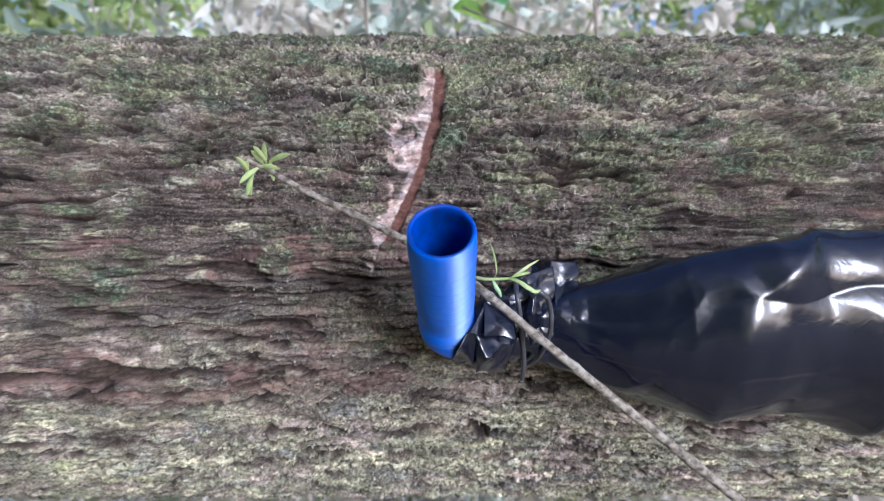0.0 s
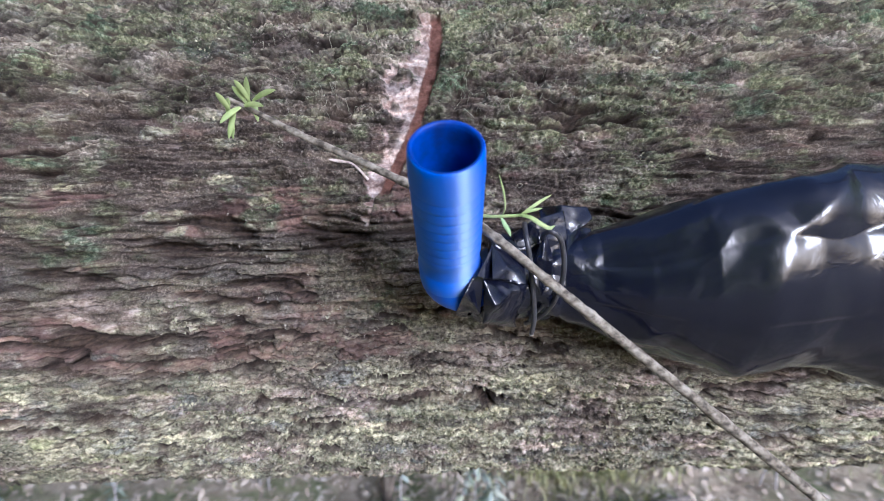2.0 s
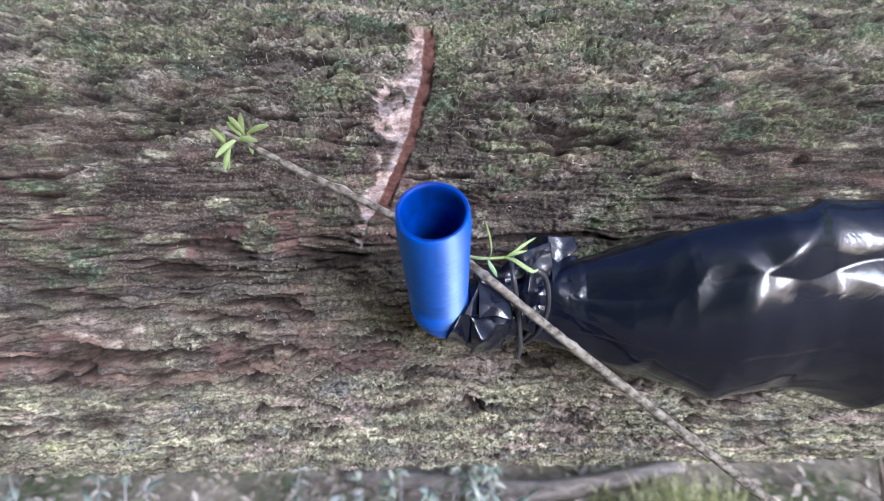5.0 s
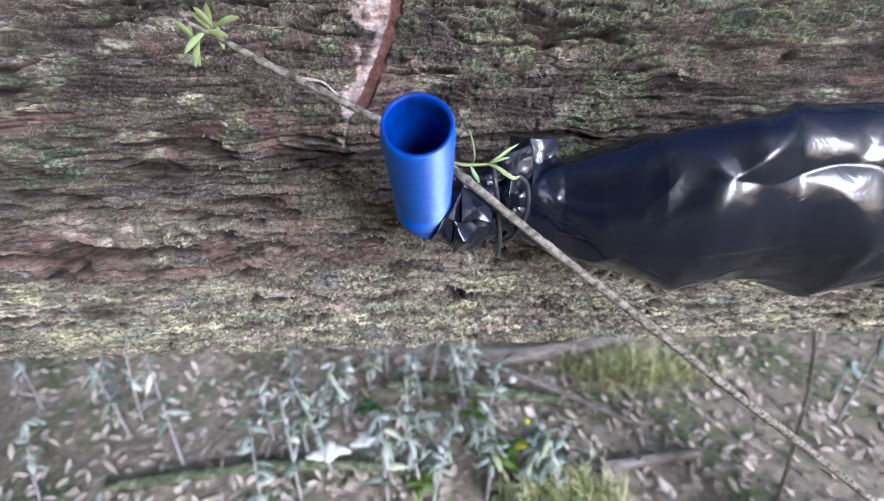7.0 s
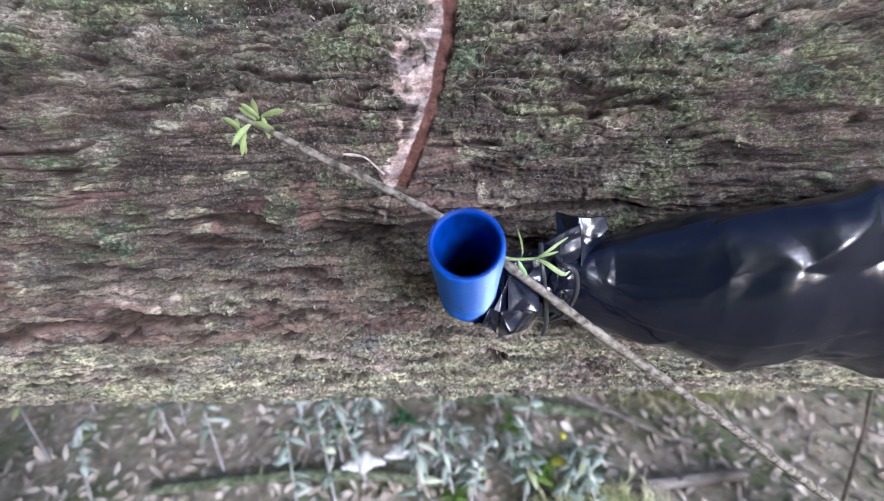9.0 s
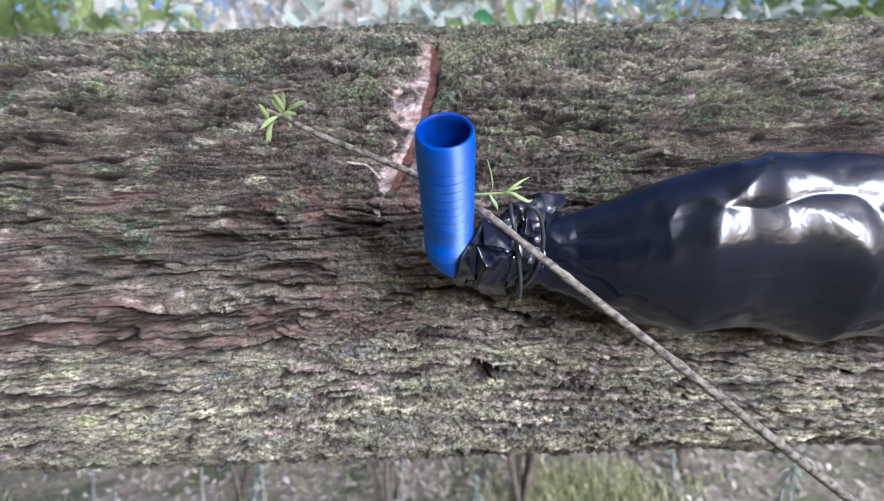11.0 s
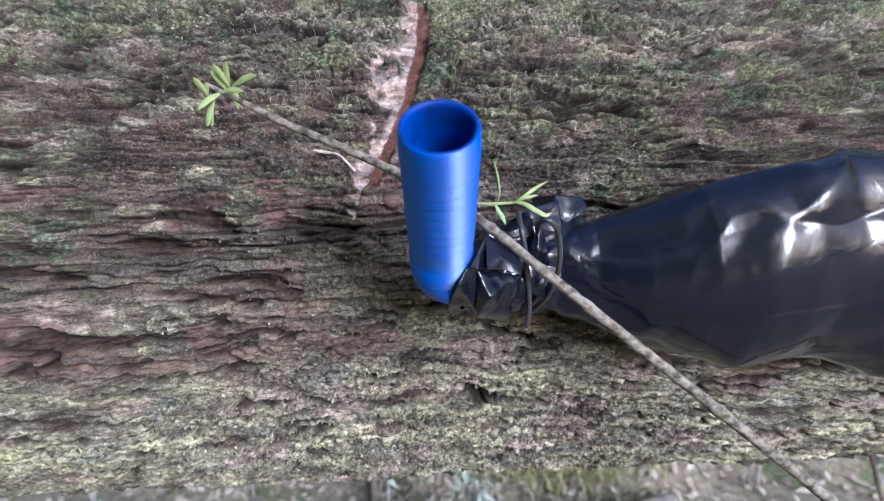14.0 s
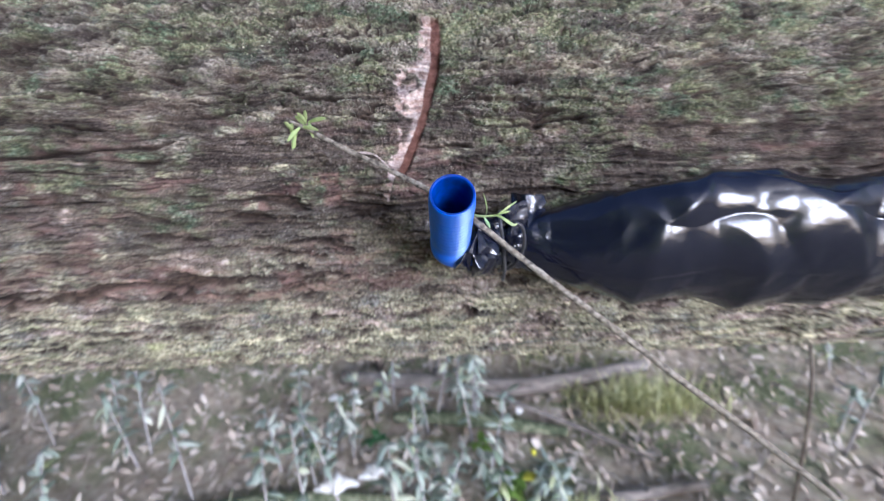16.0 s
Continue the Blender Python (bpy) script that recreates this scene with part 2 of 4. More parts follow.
SPROUT_PALE = simple("sprout_leaf_underside", [(0.3, (0.22, 0.34, 0.13)), (0.7, (0.36, 0.48, 0.24))], 160, 0.55, 0.35, 0.25, 0.0003)


def blue_plastic(ringed):
    m, n, l, b = material("blue_plastic", 0.34, 0.45)
    l.new(ramp(n, l, noise_node(n, l, 90, 3), [(0.3, (0.000, 0.088, 0.60)), (0.7, (0.001, 0.110, 0.70))]), b.inputs["Base Color"])
    r = n.new("ShaderNodeMapRange")
    r.inputs["To Min"].default_value, r.inputs["To Max"].default_value = (0.56, 0.62) if ringed else (0.42, 0.5)
    l.new(noise_node(n, l, 300, 3), r.inputs["Value"])
    l.new(r.outputs[0], b.inputs["Roughness"])
    if ringed:
        # fine rings round the pipe spread its gloss along it
        b.inputs["Specular IOR Level"].default_value = 1.0
        b.inputs["Anisotropic"].default_value, b.inputs["Anisotropic Rotation"].default_value = 1.0, 0.25
        b.inputs["IOR"].default_value = 1.9
        b.inputs["Specular Tint"].default_value = (0.74, 0.91, 1.0, 1)
        t = n.new("ShaderNodeTangent")
        t.direction_type, t.axis = "RADIAL", "Z"
        l.new(t.outputs[0], b.inputs["Tangent"])
    b.inputs["Subsurface Weight"].default_value = 0.12
    b.inputs["Subsurface Radius"].default_value = (0.0004, 0.001, 0.003)
    relief(n, l, b, noise_node(n, l, 700, 3), 0.15, 0.0002)
    return m


def black_film():
    m, n, l, b = material("black_plastic_film", 0.2, 0.58)
    b.inputs["Base Color"].default_value = (0.005, 0.006, 0.014, 1)
    r = n.new("ShaderNodeMapRange")
    r.inputs["To Min"].default_value, r.inputs["To Max"].default_value = 0.12, 0.24
    l.new(noise_node(n, l, 90, 4), r.inputs["Value"])
    l.new(r.outputs[0], b.inputs["Roughness"])
    relief(n, l, b, noise_node(n, l, 130, 3, 0.5, dist=0.8), 0.16, 0.0016)
    return m


BLUE, BLUE_PLAIN, FILM = blue_plastic(True), blue_plastic(False), black_film()
# darker blue for the bore, with the shade inside the pipe in its colour
BLUE_SHADED = simple("shaded_blue_plastic", [(0.35, (0.004, 0.022, 0.15)), (0.65, (0.006, 0.05, 0.36))], 120, 0.5, 0.3, 0.2, 0.0003)
WIRE = simple("black_wire_sheath", [(0.3, (0.035, 0.034, 0.036)), (0.7, (0.065, 0.062, 0.066))], 200, 0.34, 0.5, 0.2, 0.0003)
WIRE_CORE = simple("wire_core", [(0.3, (0.35, 0.33, 0.30)), (0.7, (0.55, 0.53, 0.50))], 400, 0.4, 0.5, 0)


def ground_material():
    m, n, l, b = material("forest_ground", 0.95, 0.15)
    a = ramp(n, l, noise_node(n, l, 14, 8, 0.7), [(0.3, (0.20, 0.165, 0.12)), (0.5, (0.42, 0.355, 0.265)), (0.7, (0.62, 0.545, 0.42))])
    g = ramp(n, l, noise_node(n, l, 30, 6, 0.7), [(0.3, (0.10, 0.12, 0.06)), (0.55, (0.25, 0.26, 0.14)), (0.75, (0.44, 0.44, 0.26))])
    f = n.new("ShaderNodeMapRange")
    f.inputs["From Min"].default_value, f.inputs["From Max"].default_value = 0.46, 0.6
    l.new(noise_node(n, l, 2.2, 4, 0.6), f.inputs["Value"])
    l.new(blend(n, l, f.outputs[0], a, g), b.inputs["Base Color"])
    relief(n, l, b, noise_node(n, l, 60, 6, 0.7), 0.8, 0.02)
    return m


GROUND = ground_material()
LITTER = simple("dead_leaf", [(0.3, (0.26, 0.20, 0.15)), (0.5, (0.50, 0.42, 0.33)), (0.68, (0.70, 0.63, 0.53))], 9, 0.8, 0.3, 0)
GRASS = lit_leaf("grass_blade", [(0.3, (0.28, 0.30, 0.12)), (0.5, (0.54, 0.54, 0.26)), (0.66, (0.82, 0.80, 0.50))], 12, 0.6, 0.4)
WEED_LEAF = lit_leaf("sapling_leaf", [(0.3, (0.24, 0.29, 0.18)), (0.5, (0.44, 0.49, 0.38)), (0.72, (0.76, 0.77, 0.68))], 5, 0.28, 0.3)


def tone_by_piece(m, stops):
    """Give each leaf a tone of its own over the material's grain."""
    n, l = m.node_tree.nodes, m.node_tree.links
    b = n["Principled BSDF"]
    old = b.inputs["Base Color"].links[0].from_socket
    info = n.new("ShaderNodeObjectInfo")
    mixed = blend(n, l, 0.65, old, ramp(n, l, info.outputs["Random"], stops))
    for link in list(l):
        if link.from_socket == old and link.to_socket.name in ("Base Color", "Color"):
            l.new(mixed, link.to_socket)


tone_by_piece(WEED_LEAF, [(0.0, (0.13, 0.19, 0.09)), (0.3, (0.34, 0.41, 0.33)), (0.6, (0.54, 0.60, 0.53)), (0.82, (0.90, 0.88, 0.78)), (1.0, (0.46, 0.50, 0.14))]) 
WEED_STEM = simple("weed_stem", [(0.3, (0.24, 0.22, 0.20)), (0.7, (0.46, 0.43, 0.41))], 40, 0.7, 0.3, 0.3, 0.001)
SHRUB_LEAF = lit_leaf("shrub_leaf", [(0.3, (0.22, 0.30, 0.10)), (0.5, (0.42, 0.50, 0.18)), (0.72, (0.66, 0.68, 0.32))], 1.6, 0.4, 0.5)
# whitish colour stands for sunlit foliage and bright gaps behind the log
PALE_LEAF = lit_leaf("pale_sunlit_leaf", [(0.3, (0.50, 0.42, 0.38)), (0.5, (0.72, 0.68, 0.57)), (0.7, (0.88, 0.86, 0.75))], 3, 0.5, 0.5)
ROUND_LEAF = lit_leaf("round_leaf", [(0.3, (0.20, 0.34, 0.05)), (0.7, (0.34, 0.48, 0.09))], 20, 0.45, 0.45)
MOSSY_LEAF = lit_leaf("dark_round_leaf", [(0.3, (0.07, 0.20, 0.07)), (0.7, (0.13, 0.29, 0.10))], 20, 0.4, 0.4)
SHRUB_WOOD = simple("shrub_wood", [(0.3, (0.10, 0.08, 0.06)), (0.7, (0.26, 0.22, 0.17))], 20, 0.9, 0.2, 0.5, 0.004)
DEAD_WOOD = simple("dead_wood", [(0.3, (0.10, 0.085, 0.07)), (0.55, (0.24, 0.21, 0.18)), (0.75, (0.40, 0.36, 0.31))], 26, 0.9, 0.2, 0.6, 0.004, (0.3, 1, 1))
MOSSY = simple("mossy_wood", [(0.3, (0.045, 0.055, 0.030)), (0.5, (0.11, 0.125, 0.07)), (0.7, (0.26, 0.26, 0.17))], 24, 0.95, 0.15, 0.6, 0.006)
# near white, so that direct sun is painted into the colour
SUNLIT_WHITE = simple("sunlit_white_leaf", [(0.3, (0.62, 0.58, 0.50)), (0.7, (0.88, 0.86, 0.80))], 30, 0.6, 0.4, 0.3, 0.001)
YELLOW = simple("yellow_leaf", [(0.3, (0.55, 0.50, 0.03)), (0.7, (0.80, 0.76, 0.06))], 30, 0.5, 0.4, 0.2, 0.001)


# ---- ground ----
def ground_height(x, y):
    return 0.05 * fbm(x * 1.3, y * 1.3, 51, 4) + 0.35 * smooth(3, 14, np.hypot(x, y)) * fbm(x * 0.13, y * 0.13, 57, 3)


def build_ground():
    near = np.linspace(-4, 4, 201)
    far = 4.0 * (1.16 ** np.arange(1, 40))
    axis = np.concatenate([-far[::-1], near, far])
    X, Y = np.meshgrid(axis, axis, indexing="ij")
    Z = ground_height(X, Y)
    n = len(axis)
    i = np.arange(n * n).reshape(n, n)
    faces = np.stack([i[:-1, :-1], i[1:, :-1], i[1:, 1:], i[:-1, 1:]], -1).reshape(-1, 4)
    put("ground", mesh_of("ground", np.stack([X, Y, Z], -1).reshape(-1, 3), faces), GROUND)
    tagged(scene.objects["ground"], "brown forest floor with leaf litter and green patches", "ground", kind="structure")


build_ground()

# ---- the log ----
# the cut in its bark: edges as (angle round the log, x)
CUT_RIGHT = [(0.50, -0.0272), (0.588, -0.0188), (0.637, -0.0150), (0.696, -0.0105), (0.776, -0.0057), (0.843, -0.0020), (0.906, 0.0004), (1.013, 0.0023), (1.08, 0.0018), (1.13, -0.0004)]
CUT_MID = [(0.50, -0.0330), (0.556, -0.0279), (0.612, -0.0238), (0.654, -0.0196), (0.713, -0.0152), (0.757, -0.0122), (0.8135, -0.0108), (0.874, -0.0084), (0.928, -0.0053), (1.013, -0.0054), (1.085, -0.0042), (1.16, -0.0050)]
CUT_LEFT = [(0.42, -0.0392), (0.463, -0.0392), (0.509, -0.0368), (0.549, -0.0391), (0.588, -0.0341), (0.612, -0.0305), (0.662, -0.0289), (0.722, -0.0283), (0.776, -0.0311), (0.843, -0.0301), (0.900, -0.0300), (0.912, -0.0209), (0.928, -0.0122), (1.0, -0.0121), (1.085, -0.0111), (1.16, -0.0079)]
CUT_LOW = [(0.42, -0.0374), (0.470, -0.0350), (0.5015, -0.0338), (0.525, -0.0305), (0.56, -0.0279)]
CRACKS = [(-0.078, -0.036, 0.279, 1.0), (-0.047, -0.012, 0.200, 0.8), (-0.08, -0.03, 0.092, 1.1), (-0.012, 0.03, 0.105, 0.7), (0.03, 0.10, 0.086, 1.2),
          (0.028, 0.09, 0.59, 1.0), (0.02, 0.065, 0.51, 0.9), (-0.08, -0.02, -0.075, 0.7), (-0.08, -0.04, 0.358, 0.6), (-0.02, 0.04, -0.17, 0.9), (0.02, 0.07, -0.22, 0.8),
          (-0.10, -0.05, 0.72, 0.8), (-0.09, -0.04, 0.97, 0.7), (0.03, 0.10, 0.80, 0.7), (0.01, 0.07, 1.02, 0.6)]


def edge(table, phi):
    a = np.array(table)
    return np.interp(phi, a[:, 0], a[:, 1])


def layers(x, s, rate, seed):
    """Crusts along x, rate of them to the metre: their height 0..1, the open gaps below their edges, and a tone for each."""
    phase = s * rate + 1.15 * fbm(x * 20, s * 42, seed, 3) + 0.35 * fbm(x * 120, s * 160, seed + 3, 2)
    k = np.floor(phase)
    f = phase - k
    amp = smooth(-0.30, 0.30, grain(x * 34 + k * 13.7, k * 5.13 + 0.5, seed + 7))
    edge_ = 0.14
    height = np.where(f < edge_, f / edge_, ((1 - f) / (1 - edge_)) ** 0.8)
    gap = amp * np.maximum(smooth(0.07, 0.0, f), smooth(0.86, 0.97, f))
    tone = 0.5 + 0.5 * grain(x * 26 + k * 7.9, k * 3.71 + 0.5, seed + 9)
    return amp * height, gap, tone


def bark_fields(x, phi):
    """Height over the round log, and the masks of moss, lichen, fresh bark, cut and groove."""
    s = phi * LOG_R
    wx, ws = 0.010 * fbm(x * 22, s * 40, 3, 3), 0.0035 * fbm(x * 30, s * 60, 5, 3)
    X, S = x + wx, s + ws
    plates = fbm(X * 16, S * 90, 11, 4, 0.55)
    lumps = fbm(X * 72, S * 200, 31, 3, 0.55)
    knobs = fbm(x * 180, s * 330, 37, 3, 0.6)
    crumbs = fbm(x * 520, s * 620, 41, 2, 0.6)
    patch = fbm(x * 22, s * 40, 71, 3)
    moss = smooth(-0.25, 0.5, 0.8 * patch + 0.7 * fbm(x * 120, s * 170, 75, 3) + 0.4 * lumps + 0.55 * smooth(0.35, 1.2, phi) - 0.22)
    moss = moss * smooth(0.05, 0.6, phi + 0.35 * patch) + 0.45 * smooth(0.15, 0.5, patch + 0.4 * lumps) * smooth(0.5, 0.3, phi)
    # lichen keeps to the underside, partly painting in the brighter light there
    low = smooth(0.19, -0.14, phi + 0.14 * fbm(x * 30, s * 40, 81, 3))
    low = np.maximum(low, 0.32 * smooth(0.48, 0.22, phi + 0.1 * patch))
    lichen = low * smooth(-0.75, 0.15, fbm(x * 70, s * 150, 83, 4) + 0.25 * lumps)
    lichen = np.maximum(lichen, 0.55 * smooth(1.05, 1.4, phi) * smooth(-0.2, 0.4, fbm(x * 50, s * 100, 87, 4)))
    lichen = np.maximum(lichen, 0.62 * smooth(0.72, 0.98, phi) * smooth(-0.15, 0.3, fbm(x * 60, s * 110, 85, 4)))
    lichen = np.maximum(lichen, 0.8 * smooth(0.30, 0.55, fbm(x * 75, s * 120, 89, 3)))
    pink = smooth(0.16, 0.02, np.hypot((x + 0.062) / 0.35, (phi - 0.21) * LOG_R / 0.22) + 0.06 * fbm(x * 60, s * 120, 91, 4)) * smooth(-0.3, 0.2, fbm(x * 70, s * 160, 93, 4))
    pink = np.maximum(pink, 0.7 * smooth(0.12, 0.45, fbm(x * 40, s * 120, 95, 4)) * smooth(0.95, 0.4, phi) * smooth(-0.1, 0.12, phi))
    # crusts that lie over one another along the grain, each with a sharp free edge below
    over1, gap1, tone1 = layers(X, S, 205, 23)
    over2, gap2, tone2 = layers(X, S + 0.0004 * lumps, 440, 27)
    over3, gap3, tone3 = layers(X, S, 92, 35)
    shelf = 2 * smooth(-0.14, 0.14, fbm(X * 48, S * 120, 29, 3, 0.6)) - 1
    chunk = 2 * smooth(-0.16, 0.16, fbm(x * 150, s * 240, 33, 3, 0.6)) - 1
    up = smooth(0.55, 0.85, phi)
    low_side = smooth(0.5, 0.2, phi)
    h = 0.0022 * plates + 0.0014 * lumps + (1 - 0.5 * up) * (0.0015 * knobs + 0.0010 * crumbs)
    h = h + (0.0024 - 0.0006 * up) * over1 + 0.0017 * over2 + up * (0.0034 * over3 + 0.0008 * shelf + 0.0002 * chunk) + 0.0009 * chunk
    # long open cracks along the grain
    slit = np.abs(fbm(X * 8, S * 62, 65, 3, 0.45))
    slot = smooth(0.09, 0.02, slit) * smooth(-0.12, 0.12, fbm(x * 24, s * 50, 67, 3)) * smooth(1.2, 0.8, phi)
    slit2 = np.abs(fbm(X * 24, S * 170, 69, 3, 0.5))
    slot2 = smooth(0.18 + 0.10 * low_side, 0.05, slit2) * smooth(-0.1, 0.25, fbm(x * 40, s * 90, 70, 3))
    h = h - 0.0050 * slot - (0.0024 + 0.0024 * low_side) * slot2
    # cracks and gaps under crust edges, where bark is bare and shade painted in
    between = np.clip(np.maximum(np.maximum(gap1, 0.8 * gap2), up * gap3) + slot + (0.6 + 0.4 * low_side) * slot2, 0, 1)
    tone = np.clip(0.5 + 0.55 * (tone1 - 0.5) + 0.5 * (tone2 - 0.5) + 0.6 * up * (tone3 - 0.45) + 0.30 * fbm(x * 38, s * 70, 79, 3), 0, 1)
    # shade above the trap, put into the tone of the bark
    tone = tone - 0.17 * smooth(0.40, 0.55, phi + 0.05 * patch) * smooth(0.90, 0.68, phi + 0.05 * patch) * smooth(-0.015, 0.03, x) * (1 - 0.5 * moss)
    tone = np.clip(tone, 0, 1)
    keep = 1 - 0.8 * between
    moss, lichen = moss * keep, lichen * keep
    red = smooth(0.02, 0.08, phi + 0.03 * patch) * smooth(0.25, 0.17, phi + 0.03 * patch) * (0.35 + 0.65 * smooth(0.02, -0.03, x))
    red = 0.75 * red * smooth(-0.05, 0.25, fbm(x * 45, s * 110, 77, 4))
    pink, lichen, moss = np.maximum(pink, red), lichen * (1 - 0.75 * red), moss * (1 - 0.7 * red)
    h = h + moss * (0.0006 + 0.0016 * np.abs(fbm(x * 190, s * 230, 101, 3, 0.6)))
    # the top of the log is a little flatter than round
    h = h - 0.0052 * smooth(0.92, 1.55, phi) * smooth(3.3, 2.4, phi)
    for a, b, p, d in CRACKS:
        mid = p + 0.05 * fbm(x * 26, x * 0 + p * 31, 111, 4)
        inside = smooth(a - 0.01, a + 0.008, x) * smooth(b + 0.01, b - 0.008, x)
        w = (phi - mid) * LOG_R
        h = h - 0.0032 * d * inside * np.exp(-(w / 0.0013) ** 2) + 0.0012 * d * inside * np.exp(-((w + 0.0035) / 0.003) ** 2)
    # the cut
    jag = 0.0016 * fbm(x * 10 + 3, s * 420, 121, 3) + 0.0008 * fbm(x * 300, s * 600, 123, 2)
    span = smooth(0.50, 0.53, phi) * smooth(1.135, 1.11, phi)
    cr, cm, cl = edge(CUT_RIGHT, phi) + 0.5 * jag, edge(CUT_MID, phi) + 0.35 * jag, edge(CUT_LEFT, phi) + 2.6 * jag + 0.002 * fbm(x * 0, s * 150, 127, 3)
    low = edge(CUT_LOW, phi)
    soft = 0.0006
    groove = smooth(-soft, soft, x - cm) * smooth(soft, -soft, x - cr) * span
    pale = smooth(-soft, soft, x - cl) * smooth(soft, -soft, x - np.where(phi < 0.54, low, cm)) * smooth(0.415, 0.43, phi) * smooth(1.135, 1.11, phi)
    gap = smooth(0.2, 0.42, fbm(x * 90, s * 130, 131, 4)) * smooth(0.0, 0.006, cm - x)
    pale = np.clip(pale * (1 - 0.8 * gap), 0, 1)
    flat = np.clip(pale + groove, 0, 1)
    fibre = 0.0005 * fbm(x * 260, s * 120, 141, 4) + 0.0004 * fbm(x * 700, s * 700, 143, 2)
    across = np.clip((x - cm) / np.maximum(cr - cm, 1e-4), 0, 1)
    h = h * (1 - flat) + pale * (-0.0004 + 1.6 * fibre + 0.0012 * (2 * smooth(-0.1, 0.1, fbm(X * 40, S * 190, 145, 3)) - 1)) + groove * (-0.0009 - 0.0011 * (1 - across) + fibre)
    h = h + 0.0010 * span * np.exp(-((x - cr - 0.0022) / 0.0022) ** 2)
    keep = 1 - flat
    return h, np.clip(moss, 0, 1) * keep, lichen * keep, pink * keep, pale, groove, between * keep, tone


def build_log():
    fine = np.arange(-0.104, 0.1041, 0.00052)
    out = 0.104 + np.cumsum(np.minimum(0.0008 * 1.02 ** np.arange(220), 0.0026))
    out = out[out < 0.40]
    end = np.array([0.42, 0.45, 0.5, 0.56, 0.64, 0.75, 0.9, 1.1, 1.4, 1.7, 2.0, 2.3])
    xs = np.concatenate([-end[::-1], -out[::-1], fine, out, end])
    ph = np.concatenate([np.arange(-0.60, 1.70, 0.0029), np.linspace(1.70, 2 * math.pi - 0.60, 90)[:-1]])
    X, P = np.meshgrid(xs, ph, indexing="ij")
    wrapped = np.where(P > 3.6, P - 2 * math.pi, P)
    h, moss, lichen, pink, pale, groove, gap, tone = bark_fields(X, wrapped)
    bow = 0.004 * fbm(X * 3, P * 0 + 2.0, 151, 2)
    r = LOG_R + h
    V = np.stack([X, LOG_Y - r * np.cos(P) + bow, LOG_Z + r * np.sin(P)], -1)
    n, k = X.shape
    i = np.arange(n * k).reshape(n, k)
    j = np.roll(i, -1, axis=1)
    faces = np.stack([i[:-1], j[:-1], j[1:], i[1:]], -1).reshape(-1, 4)
    me = mesh_of("bark", V.reshape(-1, 3), faces)
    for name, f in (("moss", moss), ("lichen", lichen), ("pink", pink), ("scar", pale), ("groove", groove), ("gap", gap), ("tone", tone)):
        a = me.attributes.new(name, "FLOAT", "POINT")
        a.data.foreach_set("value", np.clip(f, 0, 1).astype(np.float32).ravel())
    log = thing("log", (0, LOG_Y, LOG_Z - LOG_R), "thick leaning log with mossy furrowed bark and a pale slanting cut", "log", tipped=True)
    back = Matrix.Translation((0, LOG_Y, LOG_Z - LOG_R)).inverted()
    me.transform(back)
    put("bark", me, BARK, log)
    caps = []
    for sgn in (-1, 1):
        a = np.linspace(0, 2 * math.pi, 41)[:-1]
        v = [(sgn * 2.3, LOG_R * math.cos(t) * 0.99, LOG_R + LOG_R * math.sin(t) * 0.99) for t in a] + [(sgn * 2.33, 0, LOG_R)]
        caps.append((v, [(q, (q + 1) % 40, 40) if sgn > 0 else ((q + 1) % 40, q, 40) for q in range(40)]))
    for v, f in caps:
        put("end_grain", mesh_of("end_grain", v, f, False), SPLINTER, log)
    return log


def on_log(x, phi, lift=0.0):
    """Places on the bark and the outward ways there."""
    h = bark_fields(x, phi)[0] + 0 * x
    bow = 0.004 * fbm(x * 3, x * 0 + 2.0, 151, 2)
    r = LOG_R + h + lift
    away = np.stack([x * 0, -np.cos(phi), np.sin(phi)], -1)
    return np.stack([x, r * away[:, 1] + bow, LOG_R + r * away[:, 2]], -1), away


LOG = build_log()


def tufts(count, seed, pick, length, width, upright):
    """Many short blades that stand on the bark where pick(fields) is high."""
    rng = np.random.RandomState(seed)
    x, phi = rng.uniform(-0.15, 0.15, count * 5), rng.uniform(-0.55, 1.65, count * 5)
    f = bark_fields(x, phi)
    keep = np.nonzero(pick(f) > rng.uniform(0.15, 1.0, count * 5))[0][:count]
    x, phi = x[keep], phi[keep]
    base, away = on_log(x, phi, -0.0003)
    m = len(x)
    tilt = rng.normal(0, 1, (m, 3))
    way = away * upright + tilt * (1 - upright)
    way /= np.linalg.norm(way, axis=1)[:, None]
    side = np.cross(way, rng.normal(0, 1, (m, 3)))
    side /= np.linalg.norm(side, axis=1)[:, None]
    ln = length * rng.uniform(0.4, 1.3, m)[:, None]
    wd = width * rng.uniform(0.6, 1.3, m)[:, None]
    droop = np.array((0, 0, -1.0)) * ln * 0.25
    mid, tip = base + way * ln * 0.55, base + way * ln + droop
    V = np.stack([base - side * wd * 0.6, base + side * wd * 0.6, mid - side * wd, mid + side * wd, tip], 1).reshape(-1, 3)
    o = np.arange(m)[:, None] * 5
    tris = np.concatenate([o + np.array([0, 1, 3]), o + np.array([0, 3, 2]), o + np.array([2, 3, 4])])
    return mesh_of("tufts", V, tris)


put("moss", tufts(11000, 5, lambda f: f[1], 0.0021, 0.00030, 0.5), MOSS, LOG, "olive green moss tufts", "stuff")
put("lichen_flake", tufts(14000, 7, lambda f: 1.3 * f[2] - 0.30 - f[4] - f[5] - f[6], 0.0017, 0.00075, 0.22), FLAKE, LOG, "light-toned lichen flakes", "stuff")
